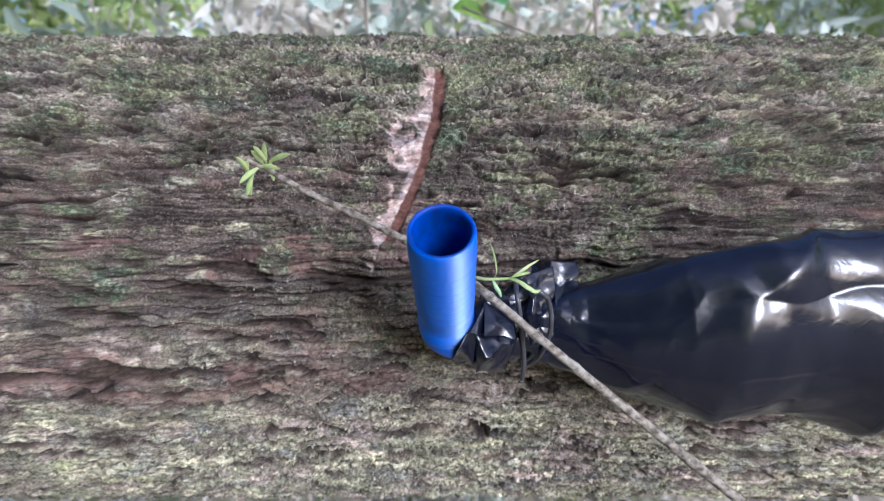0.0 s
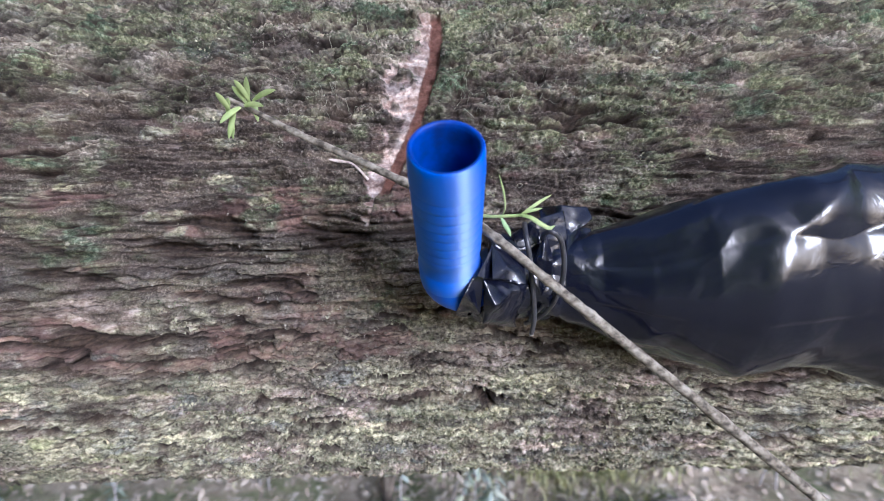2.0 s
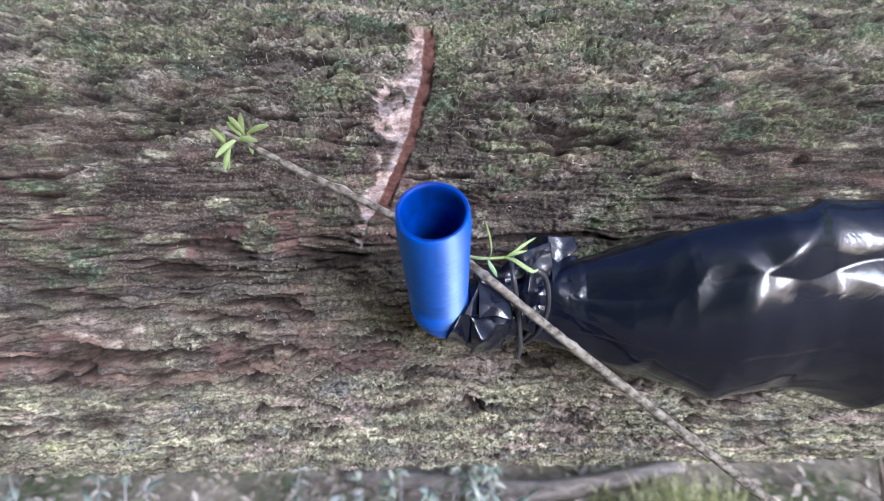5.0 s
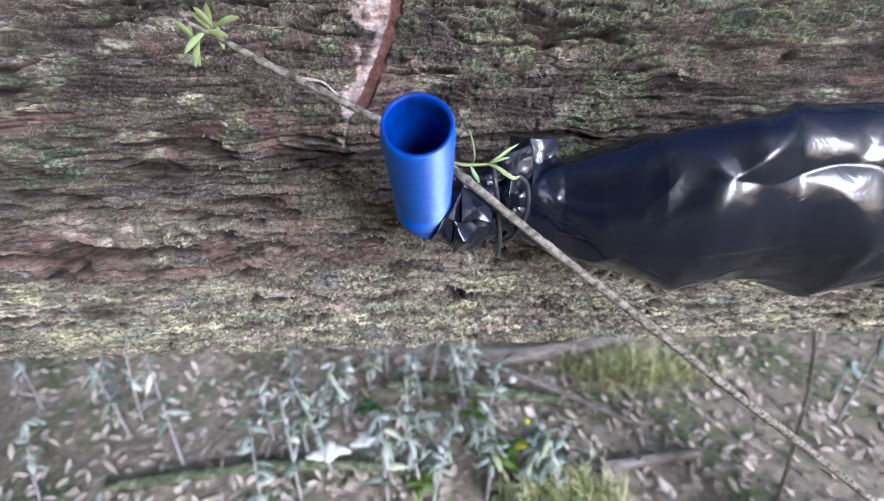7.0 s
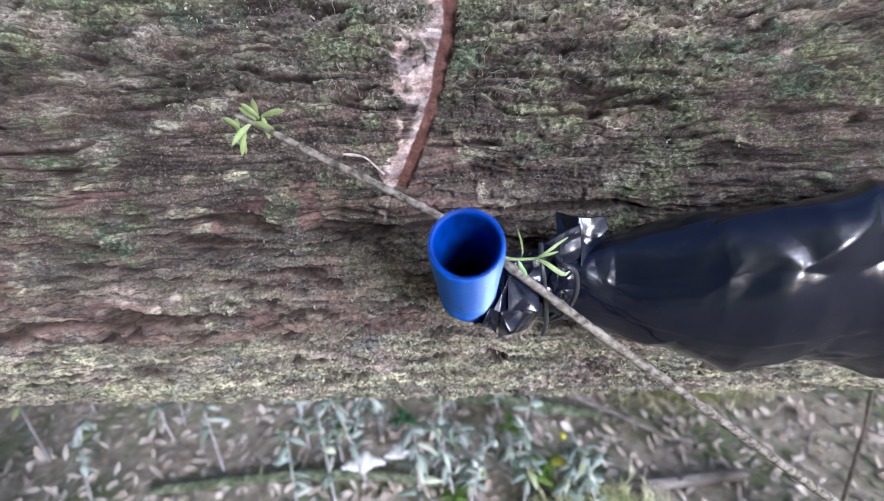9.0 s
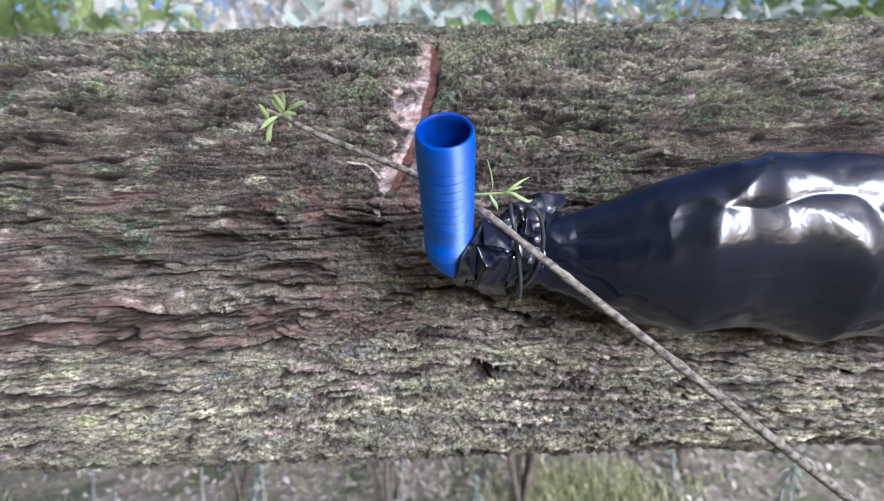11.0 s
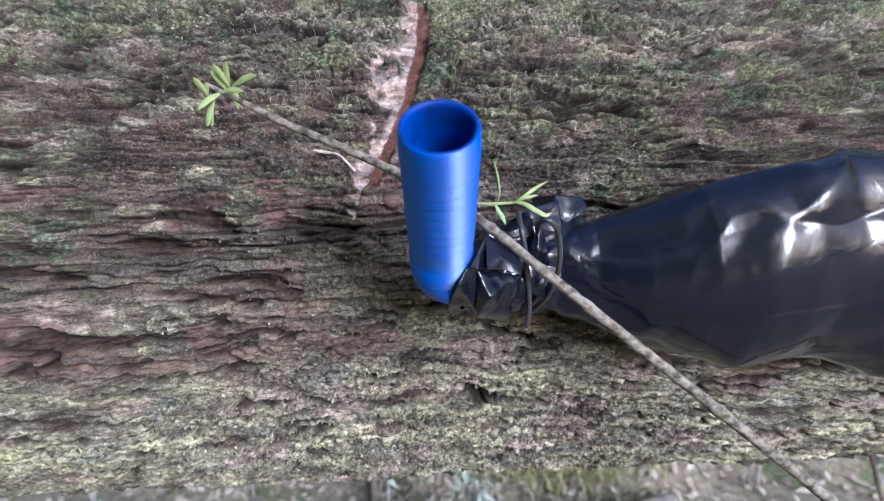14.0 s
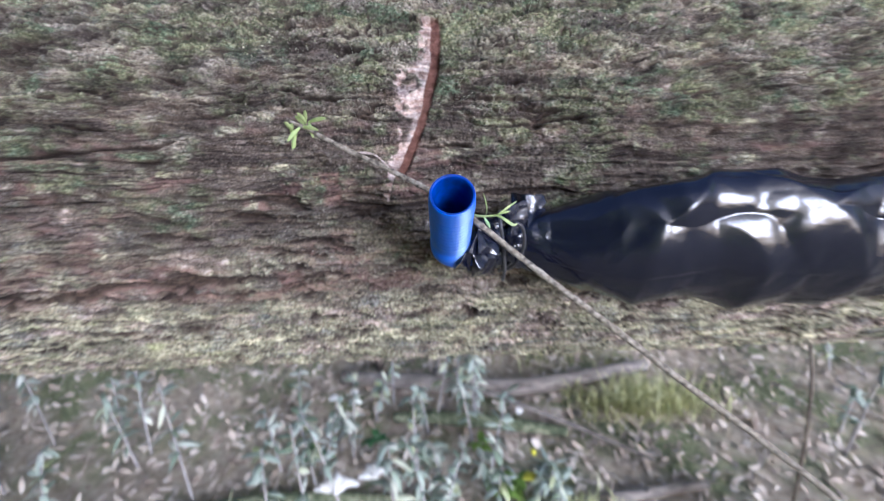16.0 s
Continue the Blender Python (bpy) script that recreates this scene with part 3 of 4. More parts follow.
put("bark_crumb", tufts(22000, 6, lambda f: 0.45 + 0.55 * f[2] - f[4] - f[5] - f[6], 0.0013, 0.00060, 0.22), CRUMB, LOG, "loose grey bark crumbs and lichen", "stuff")


def fibres():
    rng = np.random.RandomState(8)
    pieces = []
    nests = [(0.012, 0.80), (0.030, 0.74), (0.058, 0.84), (0.075, 0.98), (0.035, 1.12), (-0.062, 0.80), (-0.045, 1.02), (0.068, 1.20)]
    for k in range(170):
        nx, np_ = nests[k % len(nests)]
        x, phi = nx + rng.normal(0, 0.007), np_ + rng.normal(0, 0.03)
        if k % 5 == 0:
            x, phi = rng.uniform(-0.10, 0.10), rng.uniform(0.2, 1.4)
        turn, way, pts = rng.normal(0, 0.5), rng.uniform(0, 6.28), []
        n = rng.randint(5, 10)
        for q in range(n):
            pts.append((x, phi))
            x, phi = x + 0.0010 * math.cos(way), phi + 0.0010 * math.sin(way) / LOG_R
            way += turn + rng.normal(0, 0.6)
        a = np.array(pts)
        p, away = on_log(a[:, 0], a[:, 1], 0.0004)
        p += away * (0.0014 * np.sin(np.linspace(0, math.pi, n)) * rng.uniform(0.2, 1.4))[:, None]
        pieces.append(sweep(p, np.full(n, 0.00008) * np.linspace(1.2, 0.6, n), 4))
    v, f = joined(pieces)
    put("dry_fibre", mesh_of("dry_fibre", v, f), FIBRE, LOG, "pale thread-like dry moss fibres", "stuff")


fibres()


def splinter():
    """The peeled strip of bark that stands off at the foot of the cut."""
    p, away = on_log(np.array([-0.0560, -0.0500, -0.0450, -0.0410, -0.0365]), np.array([0.603, 0.600, 0.592, 0.575, 0.550]), 0.001)
    p += away * np.array([0.003, 0.0025, 0.002, 0.0015, 0.0])[:, None]
    line = glide(p, 6)
    w = np.interp(np.linspace(0, 1, len(line)), [0, 0.15, 0.4, 0.8, 1], [0.0002, 0.0009, 0.0004, 0.0005, 0.0007])
    put("bark_splinter", mesh_of("bark_splinter", *blade(line, w, (0, -1, 0.4), 0.3, 0.0006)), SPLINTER, LOG, "pale peeled splinter of bark")


splinter()

# ---- the trap: a blue elbow on a bottle wrapped in black plastic film ----
RIM = np.array((-0.0002, 0.1433, 0.8904))
PIPE = np.array((-0.0315, -0.5028, 0.8638))      # from the bend up to the mouth
PIPE /= np.linalg.norm(PIPE)
TRAP_AT = (0.09, 0.19, 0.78)
TRAP = thing("bottle_trap", TRAP_AT, "black plastic wrapped bottle with a blue elbow pipe beside log", "trap", tipped=True)


def trap_part(name, v, f, mat, label, parent=TRAP, smooth_shade=True):
    me = mesh_of(name, v, f, smooth_shade)
    ob = put(name, me, mat, parent, label)
    me.transform(Matrix.Translation(TRAP_AT).inverted())
    return ob


def pipe_elbow():
    branch = np.array((0.985, 0.14, -0.08))
    branch /= np.linalg.norm(branch)
    straight, bend = 0.068, 0.0105
    path, rad = [], []
    prof = [(0.0, 0.0110), (0.0006, 0.01132), (0.003, 0.01155), (0.007, 0.01185), (0.0105, 0.0119), (0.0128, 0.01185)]
    d = 0.0130
    for k in range(8):
        prof += [(d, 0.01182), (d + 0.0002, 0.01158), (d + 0.0006, 0.01156), (d + 0.0010, 0.01176), (d + 0.0014, 0.01178), (d + 0.0040, 0.01184)]
        d += 0.0046
    prof += [(d, 0.01158), (d + 0.0030, 0.0115), (d + 0.0070, 0.0117), (0.0585, 0.0118), (0.0588, 0.01205), (straight, 0.01205)]
    for q, r in prof:
        path.append(RIM - PIPE * q)
        rad.append(r)
    v, f = sweep(path, rad, 56, cap=False)
    corner = RIM - PIPE * straight
    down = -PIPE
    knee = [corner + PIPE * 0.0004]
    for t in np.linspace(0.0, 1, 11):
        a = t * math.pi / 2
        knee.append(corner + down * bend * math.sin(a) + branch * bend * (1 - math.cos(a)))
    knee += [knee[-1] + branch * q for q in (0.004, 0.009, 0.013)]
    # mouth and bore
    first, outer = np.array(v[:56]), len(v)
    rings = [(0.0, 0.0102), (0.0005, 0.0098), (0.002, 0.0094), (0.02, 0.0087), (0.05, 0.0086), (0.068, 0.0085)]
    unit = (first - RIM) / 0.0110
    prev = 0
    for q, r in rings:
        o = len(v)
        v.extend(RIM - PIPE * q + unit[k] * r for k in range(56))
        f.extend((prev + k, o + k, o + (k + 1) % 56, prev + (k + 1) % 56) for k in range(56))
        prev = o
    f.append(tuple(prev + k for k in range(56)))
    bore = [max(q) >= outer for q in f]
    f = [tuple(reversed(q)) for q in f]
    stand = Matrix.Translation(RIM) @ Vector(PIPE).to_track_quat("Z", "Y").to_matrix().to_4x4()
    ob = put("elbow_pipe", mesh_of("elbow_pipe", v, f), BLUE, TRAP, "bright blue ribbed plastic elbow pipe with an open mouth")
    ob.data.transform(stand.inverted())
    ob.data.materials.append(BLUE_SHADED)
    ob.data.polygons.foreach_set("material_index", np.array(bore, dtype=np.int32))
    ob.matrix_basis = Matrix.Translation(TRAP_AT).inverted() @ stand
    me = mesh_of("bend", *sweep(knee, np.full(len(knee), 0.01200), 56, cap=False))
    me.transform(stand.inverted())
    put("bend", me, BLUE_PLAIN, ob, "smooth blue bend of the elbow")
    return ob


pipe_elbow()


def film_axis(x):
    k = [0.004, 0.02, 0.034, 0.05, 0.066, 0.083, 0.105, 0.14, 0.33, 0.352]
    y = np.interp(x, k, [0.1845, 0.1875, 0.1895, 0.1925, 0.1935, 0.192, 0.190, 0.188, 0.188, 0.188])
    z = np.interp(x, k, [0.8225, 0.8225, 0.8215, 0.8180, 0.8165, 0.816, 0.817, 0.819, 0.818, 0.818])
    rz = np.interp(x, k, [0.0128, 0.0185, 0.0180, 0.0170, 0.0210, 0.0285, 0.0380, 0.0460, 0.0490, 0.004])
    ry = np.interp(x, k, [0.0128, 0.0142, 0.0130, 0.0140, 0.0195, 0.0250, 0.0280, 0.0300, 0.0300, 0.004])
    return y, z, ry, rz


def creases(p, seed, count, size, sharp=1.0):
    """Piecewise flat relief with sharp folds, from the sizes of distances to random planes."""
    rng = np.random.RandomState(seed)
    h = 0
    for _ in range(count):
        n = rng.normal(0, 1, 3) * np.array((0.7, 1.2, 1.2))
        n /= np.linalg.norm(n)
        c = rng.uniform(-1, 1)
        d = (p * n).sum(-1) / size + c * 1.6
        d = np.abs((d + 1) % 2 - 1)
        h = h + (d - 0.5) * rng.uniform(0.4, 1.0)
    return h / math.sqrt(count)


def facets(u, v, around, seed):
    """Flat triangles with sharp creases between them, in -0.5..0.5; v closes after that many cells."""
    u, v = u + 0.30 * grain(u * 0.9 + 3, v * 0.5, seed + 1), v + 0.25 * grain(u * 0.7, u * 0.4 + 9, seed + 2)
    iu, iv = np.floor(u), np.floor(v)
    fu, fv = u - iu, v - iv
    a, b = lattice(iu, iv % around, seed), lattice(iu + 1, iv % around, seed)
    c, d = lattice(iu, (iv + 1) % around, seed), lattice(iu + 1, (iv + 1) % around, seed)
    one = np.where(fu + fv < 1, a + (b - a) * fu + (c - a) * fv, d + (c - d) * (1 - fu) + (b - d) * (1 - fv))
    two = np.where(fu > fv, a + (b - a) * fu + (d - b) * fv, a + (c - a) * fv + (d - c) * fu)
    return np.where(lattice(iu, iv % around, seed + 5) < 0.5, one, two) - 0.5


def plastic_wrap():
    xs = np.concatenate([np.arange(0.006, 0.11, 0.0006), np.arange(0.11, 0.352, 0.002)])
    an = np.linspace(0, 2 * math.pi, 261)[:-1]
    X, A = np.meshgrid(xs, an, indexing="ij")
    y, z, ry, rz = film_axis(X)
    P = np.stack([X, y - ry * np.cos(A), z + rz * np.sin(A)], -1)
    neck = smooth(0.070, 0.048, X)
    begin = smooth(0.005, 0.013, X)
    h = neck * begin * (0.0070 * facets(X / 0.0125, A * 8 / (2 * math.pi), 8, 31) + 0.0016 * facets(X / 0.0045, A * 20 / (2 * math.pi), 20, 37))
    h = h + (1 - neck) * ((0.0060 + 0.0070 * smooth(0.09, 0.13, X)) * facets(X / 0.032, A * 8 / (2 * math.pi), 8, 41) + 0.0016 * facets(X / 0.012, A * 20 / (2 * math.pi), 20, 43))
    for w, depth in ((0.0325, 0.0012), (0.0405, 0.0010)):
        h = h - depth * np.exp(-((X - w - 0.004 * np.sin(A)) / 0.0022) ** 2)
    lip = 0.0010 * smooth(0.013, 0.006, X) * (0.6 + np.sin(3 * A))
    away = np.stack([X * 0, -np.cos(A), np.sin(A)], -1)
    ragged = 0.004 * fbm(A * 2.2, X * 0, 211, 3) * smooth(0.016, 0.006, X)
    P = P + away * (h + lip)[..., None]
    P[..., 0] += ragged + 0.36 * (np.maximum(P[..., 2], 0.816) - 0.8085) * smooth(0.020, 0.006, X)
    n, k = X.shape
    i = np.arange(n * k).reshape(n, k)
    j = np.roll(i, -1, axis=1)
    f = np.stack([i[:-1], i[1:], j[1:], j[:-1]], -1).reshape(-1, 4)
    wrap = trap_part("plastic_wrap", P.reshape(-1, 3), f, FILM, "crumpled glossy black plastic film")
    wrap.data.shade_smooth()


def film_sheet(name, corners, tris, seed, label, crease=0.0011):
    """A stiff sheet of film folded along the edges of its triangles."""
    c, pieces = np.array(corners), []
    n = 20
    for q in tris:
        p = c[list(q)]
        if np.cross(p[1] - p[0], p[2] - p[0])[1] > 0:
            p = p[[0, 2, 1]]
        v, f = [], []
        for i in range(n + 1):
            for j in range(n + 1 - i):
                v.append(p[0] + (p[1] - p[0]) * i / n + (p[2] - p[0]) * j / n)
        at = lambda i, j: i * (n + 1) - i * (i - 1) // 2 + j
        for i in range(n):
            for j in range(n - i):
                f.append((at(i, j), at(i + 1, j), at(i, j + 1)))
                if j < n - i - 1:
                    f.append((at(i + 1, j), at(i + 1, j + 1), at(i, j + 1)))
        pieces.append((v, f))
    v, f = joined(pieces)
    # weld the triangles along their shared edges
    seen, number, kept = {}, [], []
    for q in np.array(v):
        key = tuple(np.round(q, 5))
        if key not in seen:
            seen[key] = len(kept)
            kept.append(q)
        number.append(seen[key])
    v, f = np.array(kept), [tuple(number[i] for i in q) for q in f]
    rim = {}
    for q in f:
        for i in range(3):
            e = (q[i], q[(i + 1) % 3])
            rim[e] = rim.get(e, 0) + 1
    border = [e for e in rim if (e[1], e[0]) not in rim]
    # soften the folds, but for the free edge
    count, total = np.zeros(len(v)), np.zeros((len(v), 3))
    loose = np.ones(len(v), bool)
    loose[[i for e in border for i in e]] = False
    ends = np.array(list(rim))
    for _ in range(5):
        total[:], count[:] = 0, 0
        np.add.at(total, ends[:, 0], v[ends[:, 1]])
        np.add.at(count, ends[:, 0], 1)
        np.add.at(total, ends[:, 1], v[ends[:, 0]])
        np.add.at(count, ends[:, 1], 1)
        v[loose] = 0.5 * v[loose] + 0.5 * (total / np.maximum(count, 1)[:, None])[loose]
    v[:, 1] += 0.0022 * fbm(v[:, 0] * 95, v[:, 2] * 95, seed, 2)
    v[:, 1] += crease * creases(v, seed, 4, 0.008) + 0.5 * crease * creases(v, seed + 1, 4, 0.003)
    k = len(v)
    both = np.concatenate([v, v + np.array((0, 0.0005, -0.0002))])
    trap_part(name, both, list(f) + [tuple(k + i for i in reversed(q)) for q in f] + [(b, a, k + a, k + b) for a, b in border], FILM, label)


def folds():
    film_sheet("film_ruffle", FLAP, [(0, 4, 1), (1, 4, 2), (0, 5, 4), (5, 3, 4), (0, 6, 5), (6, 7, 5), (7, 3, 5)], 47, "upturned corner of glossy black plastic film")
    film_sheet("film_fold", [(0.0099, 0.1650, 0.8358), (0.0143, 0.1650, 0.8370), (0.0133, 0.1640, 0.8201), (0.0044, 0.1720, 0.8154), (0.0068, 0.1610, 0.8313), (0.0057, 0.1860, 0.8049), (0.0152, 0.1840, 0.8062)], [(0, 1, 2), (0, 2, 4), (4, 2, 3), (3, 2, 6), (3, 6, 5)], 53, "stiff glossy fold of black plastic film", 0.0010)
    film_sheet("film_fold", [(0.0140, 0.1640, 0.8356), (0.0317, 0.1710, 0.8285), (0.0146, 0.1650, 0.8146), (0.0295, 0.1760, 0.8069), (0.0182, 0.1578, 0.8268), (0.0183, 0.1860, 0.7990), (0.0328, 0.1880, 0.7971)], [(0, 1, 4), (0, 4, 2), (4, 1, 3), (4, 3, 2), (2, 3, 6), (2, 6, 5)], 59, "broad glossy fold of black plastic film", 0.0013)
    film_sheet("film_fold", [(0.0176, 0.1720, 0.8460), (0.0171, 0.1600, 0.8370), (0.0307, 0.1665, 0.8323), (0.0306, 0.1720, 0.8370), (0.0229, 0.1655, 0.8392)], [(0, 1, 4), (0, 4, 3), (1, 2, 4), (4, 2, 3)], 61, "stiff glossy fold of black plastic film", 0.0010)
    film_sheet("film_fold", [(0.0183, 0.1720, 0.8464), (0.0150, 0.1660, 0.8421), (0.0114, 0.1615, 0.8379), (0.0139, 0.1612, 0.8372), (0.0178, 0.1640, 0.8355)], [(0, 1, 4), (1, 2, 3), (1, 3, 4)], 67, "stiff glossy fold of black plastic film", 0.0004)
    film_sheet("film_fold", [(0.0277, 0.1860, 0.8430), (0.0356, 0.1895, 0.8479), (0.0519, 0.2010, 0.8483), (0.0531, 0.1920, 0.8362), (0.0454, 0.1880, 0.8282), (0.0331, 0.1840, 0.8299), (0.0422, 0.1905, 0.8408)], [(0, 5, 6), (0, 6, 1), (1, 6, 2), (2, 6, 3), (6, 4, 3), (5, 4, 6)], 73, "dark crumpled shoulder of black plastic film", 0.0012)
    film_sheet("film_fold", [(0.0524, 0.1985, 0.8421), (0.0663, 0.2045, 0.8378), (0.0687, 0.1960, 0.8277), (0.0513, 0.1860, 0.8327)], [(0, 1, 2), (0, 2, 3)], 79, "smooth fold of black plastic film", 0.0006)
    film_sheet("film_fold", [(0.0345, 0.1800, 0.8322), (0.0371, 0.1850, 0.8017), (0.0411, 0.1820, 0.8450), (0.0496, 0.1870, 0.8204), (0.0472, 0.1880, 0.8023), (0.0397, 0.1810, 0.8162), (0.0394, 0.1790, 0.8362)], [(0, 6, 5), (6, 3, 5), (2, 3, 6), (0, 2, 6), (0, 5, 1), (5, 3, 4), (5, 4, 1)], 71, "crumpled fold of black plastic film between the wire ties", 0.0012)


FLAP = [(0.0515, 0.2040, 0.8495), (0.0640, 0.2062, 0.8475), (0.0655, 0.2034, 0.8440), (0.0486, 0.1950, 0.8365), (0.0570, 0.1985, 0.8402), (0.0500, 0.1980, 0.8410), (0.0440, 0.2120, 0.8450), (0.0430, 0.1990, 0.8385)]
plastic_wrap()
folds()


def wires():
    first = [(0.0332, 0.1900, 0.8468), (0.0320, 0.1790, 0.8460), (0.0333, 0.1755, 0.8385), (0.0348, 0.1752, 0.8289), (0.0364, 0.1752, 0.8185), (0.0374, 0.1762, 0.8089), (0.0371, 0.1775, 0.8008)]
    second = [(0.0402, 0.1860, 0.8416), (0.0386, 0.1770, 0.8479), (0.0399, 0.1722, 0.8508), (0.0435, 0.1725, 0.8480), (0.0459, 0.1738, 0.8413), (0.0473, 0.1752, 0.8319), (0.0465, 0.1770, 0.8207), (0.0434, 0.1790, 0.8117), (0.0398, 0.1830, 0.8048), (0.0370, 0.1900, 0.7977)]
    third = [(0.0379, 0.1800, 0.8089), (0.0407, 0.1785, 0.8137), (0.0432, 0.1785, 0.8196), (0.0448, 0.1800, 0.8253)]
    for pts in (first, second, third):
        line = glide(pts, 8)
        v, f = sweep(line, np.full(len(line), 0.00105 if pts is not third else 0.0007), 12, 0.03)
        ob = trap_part("wire_tie", v, f, WIRE, "bent black wire tie")
        if pts is first:
            d = line[-1] - line[-3]
            d /= np.linalg.norm(d)
            v, f = sweep([line[-1], line[-1] + d * 0.0005, line[-1] + d * 0.0008], [0.00098, 0.0009, 0.0004], 12)
            trap_part("wire_tip", v, f, WIRE_CORE, "cut bare wire tip", ob)


wires()

# ---- the shoot that crosses in front ----
SHOOT_AT = tuple(TIP.inverted() @ Vector((1.30, 0.08, -0.02)))
SHOOT = thing("plant_shoot", SHOOT_AT, "thin greyish woody shoot with fresh green sprouts, leaning across the log", "plant", tipped=True)


def shoot_part(name, v, f, mat, label=""):
    me = mesh_of(name, v, f)
    ob = put(name, me, mat, SHOOT, label)
    me.transform(Matrix.Translation(SHOOT_AT).inverted())
    return ob


def shoot():
    foot = [((1.30, 0.08, -0.02), 0.009), ((1.24, 0.09, 0.6), 0.008), ((1.02, 0.12, 1.16), 0.006), ((0.68, 0.16, 1.58), 0.0042)]
    pts = [(*(TIP.inverted() @ Vector(q)), r) for q, r in foot] + [(0.34, 0.095, 0.595, 0.0028), (0.16, 0.140, 0.737, 0.0024), (0.09, 0.157, 0.792, 0.0021),
           (0.06, 0.1635, 0.8157, 0.0020), (0.04, 0.1695, 0.8312, 0.0019), (0.02, 0.1755, 0.8468, 0.0018), (0.005, 0.184, 0.8558, 0.0017), (-0.01, 0.1931, 0.8612, 0.0017), (-0.035, 0.2035, 0.8705, 0.0016),
           (-0.06, 0.2135, 0.8791, 0.0015), (-0.078, 0.2195, 0.8870, 0.0012), (-0.092, 0.2225, 0.8935, 0.0009)]
    line = glide(pts, 14)
    r = line[:, 3] * (1 + 0.07 * fbm(np.arange(len(line)) * 0.4, np.zeros(len(line)), 301, 3))
    for k in (56, 78, 100, 112, 126, 139, 158, 171, 184):
        r *= 1 + 0.22 * np.exp(-((np.arange(len(line)) - k) / 0.9) ** 2)
    shoot_part("stem", *sweep(line[:, :3], r, 12, 0.05), TWIG, "thin speckled grey-brown stem")
    stem = glide([(0.004, 0.1850, 0.8565), (0.010, 0.1760, 0.8570), (0.016, 0.1705, 0.8580), (0.0209, 0.1690, 0.8586), (0.0275, 0.1690, 0.8588)], 8)
    shoot_part("sprout_stem", *sweep(stem, np.linspace(0.00075, 0.00055, len(stem)), 8), SPROUT, "fresh green side stem")
    leaves = [([(0.0208, 0.1685, 0.8590), (0.0214, 0.1680, 0.8624), (0.0205, 0.1672, 0.8680), (0.0196, 0.1675, 0.8715), (0.0188, 0.1680, 0.8744)], 0.00085, (0.9, -0.5, 0), SPROUT),
              ([(0.0270, 0.1692, 0.8588), (0.0310, 0.1700, 0.8612), (0.0350, 0.1720, 0.8632), (0.0391, 0.1740, 0.8647)], 0.00085, (0.2, -0.9, 0.5), SPROUT),
              ([(0.0262, 0.1688, 0.8592), (0.0300, 0.1660, 0.8592), (0.0335, 0.1640, 0.8575), (0.0365, 0.1630, 0.8562), (0.0388, 0.1640, 0.8566)], 0.00125, (0.1, -0.8, 0.6), SPROUT),
              ([(0.0266, 0.1690, 0.8588), (0.0300, 0.1690, 0.8603), (0.0328, 0.1695, 0.8608), (0.0352, 0.1700, 0.8611)], 0.0008, (0.1, -0.9, 0.4), SPROUT),
              ([(0.0203, 0.1688, 0.8582), (0.0215, 0.1675, 0.8560), (0.0228, 0.1668, 0.8540), (0.0238, 0.1668, 0.8516)], 0.00115, (0.3, -0.9, -0.2), SPROUT_PALE)]
    for spine, w, up, mat in leaves:
        line = glide(spine, 5)
        t = np.linspace(0, 1, len(line))
        ws = 0.72 * w * np.clip(np.sin(math.pi * np.clip(t * 0.9 + 0.07, 0, 1)) ** 0.8, 0.12, 1)
        shoot_part("leaf", *blade(line, ws, np.array(up), 0.35, 0.0003), mat)
    rng = np.random.RandomState(12)
    for k in range(11):
        base = np.array((-0.086, 0.2210, 0.8900)) + rng.uniform(-1, 1) * np.array((0.006, 0.0015, 0.0028))
        a = rng.uniform(0, 6.28)
        way = np.array((0.5 * math.cos(a) - 0.1, -0.35 + 0.3 * math.sin(3 * a), math.sin(a)))
        way *= rng.uniform(0.008, 0.015) / np.linalg.norm(way)
        spine = glide([base, base + way * 0.4, base + way * 0.75 + (0, 0, -0.0006), base + way + (0, 0, -0.0015)], 4)
        t = np.linspace(0, 1, len(spine))
        shoot_part("leaf", *blade(spine, 0.0012 * np.sin(math.pi * (t * 0.9 + 0.07)) ** 0.8, np.array((0.1, -0.9, 0.3)), 0.3, 0.0003), SPROUT)


shoot()

# ---- behind and below: weeds, litter, dead branches, grass ----
def leaf_mesh(name, length, width, droop, mat_thick=0.0005, steps=7, ragged=0.0):
    t = np.linspace(0, 1, steps)
    spine = np.stack([t * length, 0 * t, -droop * t * t * length], -1)
    w = width * np.clip(np.sin(math.pi * (t * 0.93 + 0.04)) ** 0.9, 0.05, 1)
    w = w * (1 + ragged * fbm(t * 9, t * 0 + length * 31, 331, 3))
    if ragged:
        spine[:, 1] += 0.5 * width * fbm(t * 5, t * 0 + length * 17, 337, 3)
        spine[:, 2] += 0.4 * width * fbm(t * 6, t * 0 + length * 23, 341, 3)
    return mesh_of(name, *blade(spine, w, np.array((0, 0, 1.0)), 0.3, mat_thick))


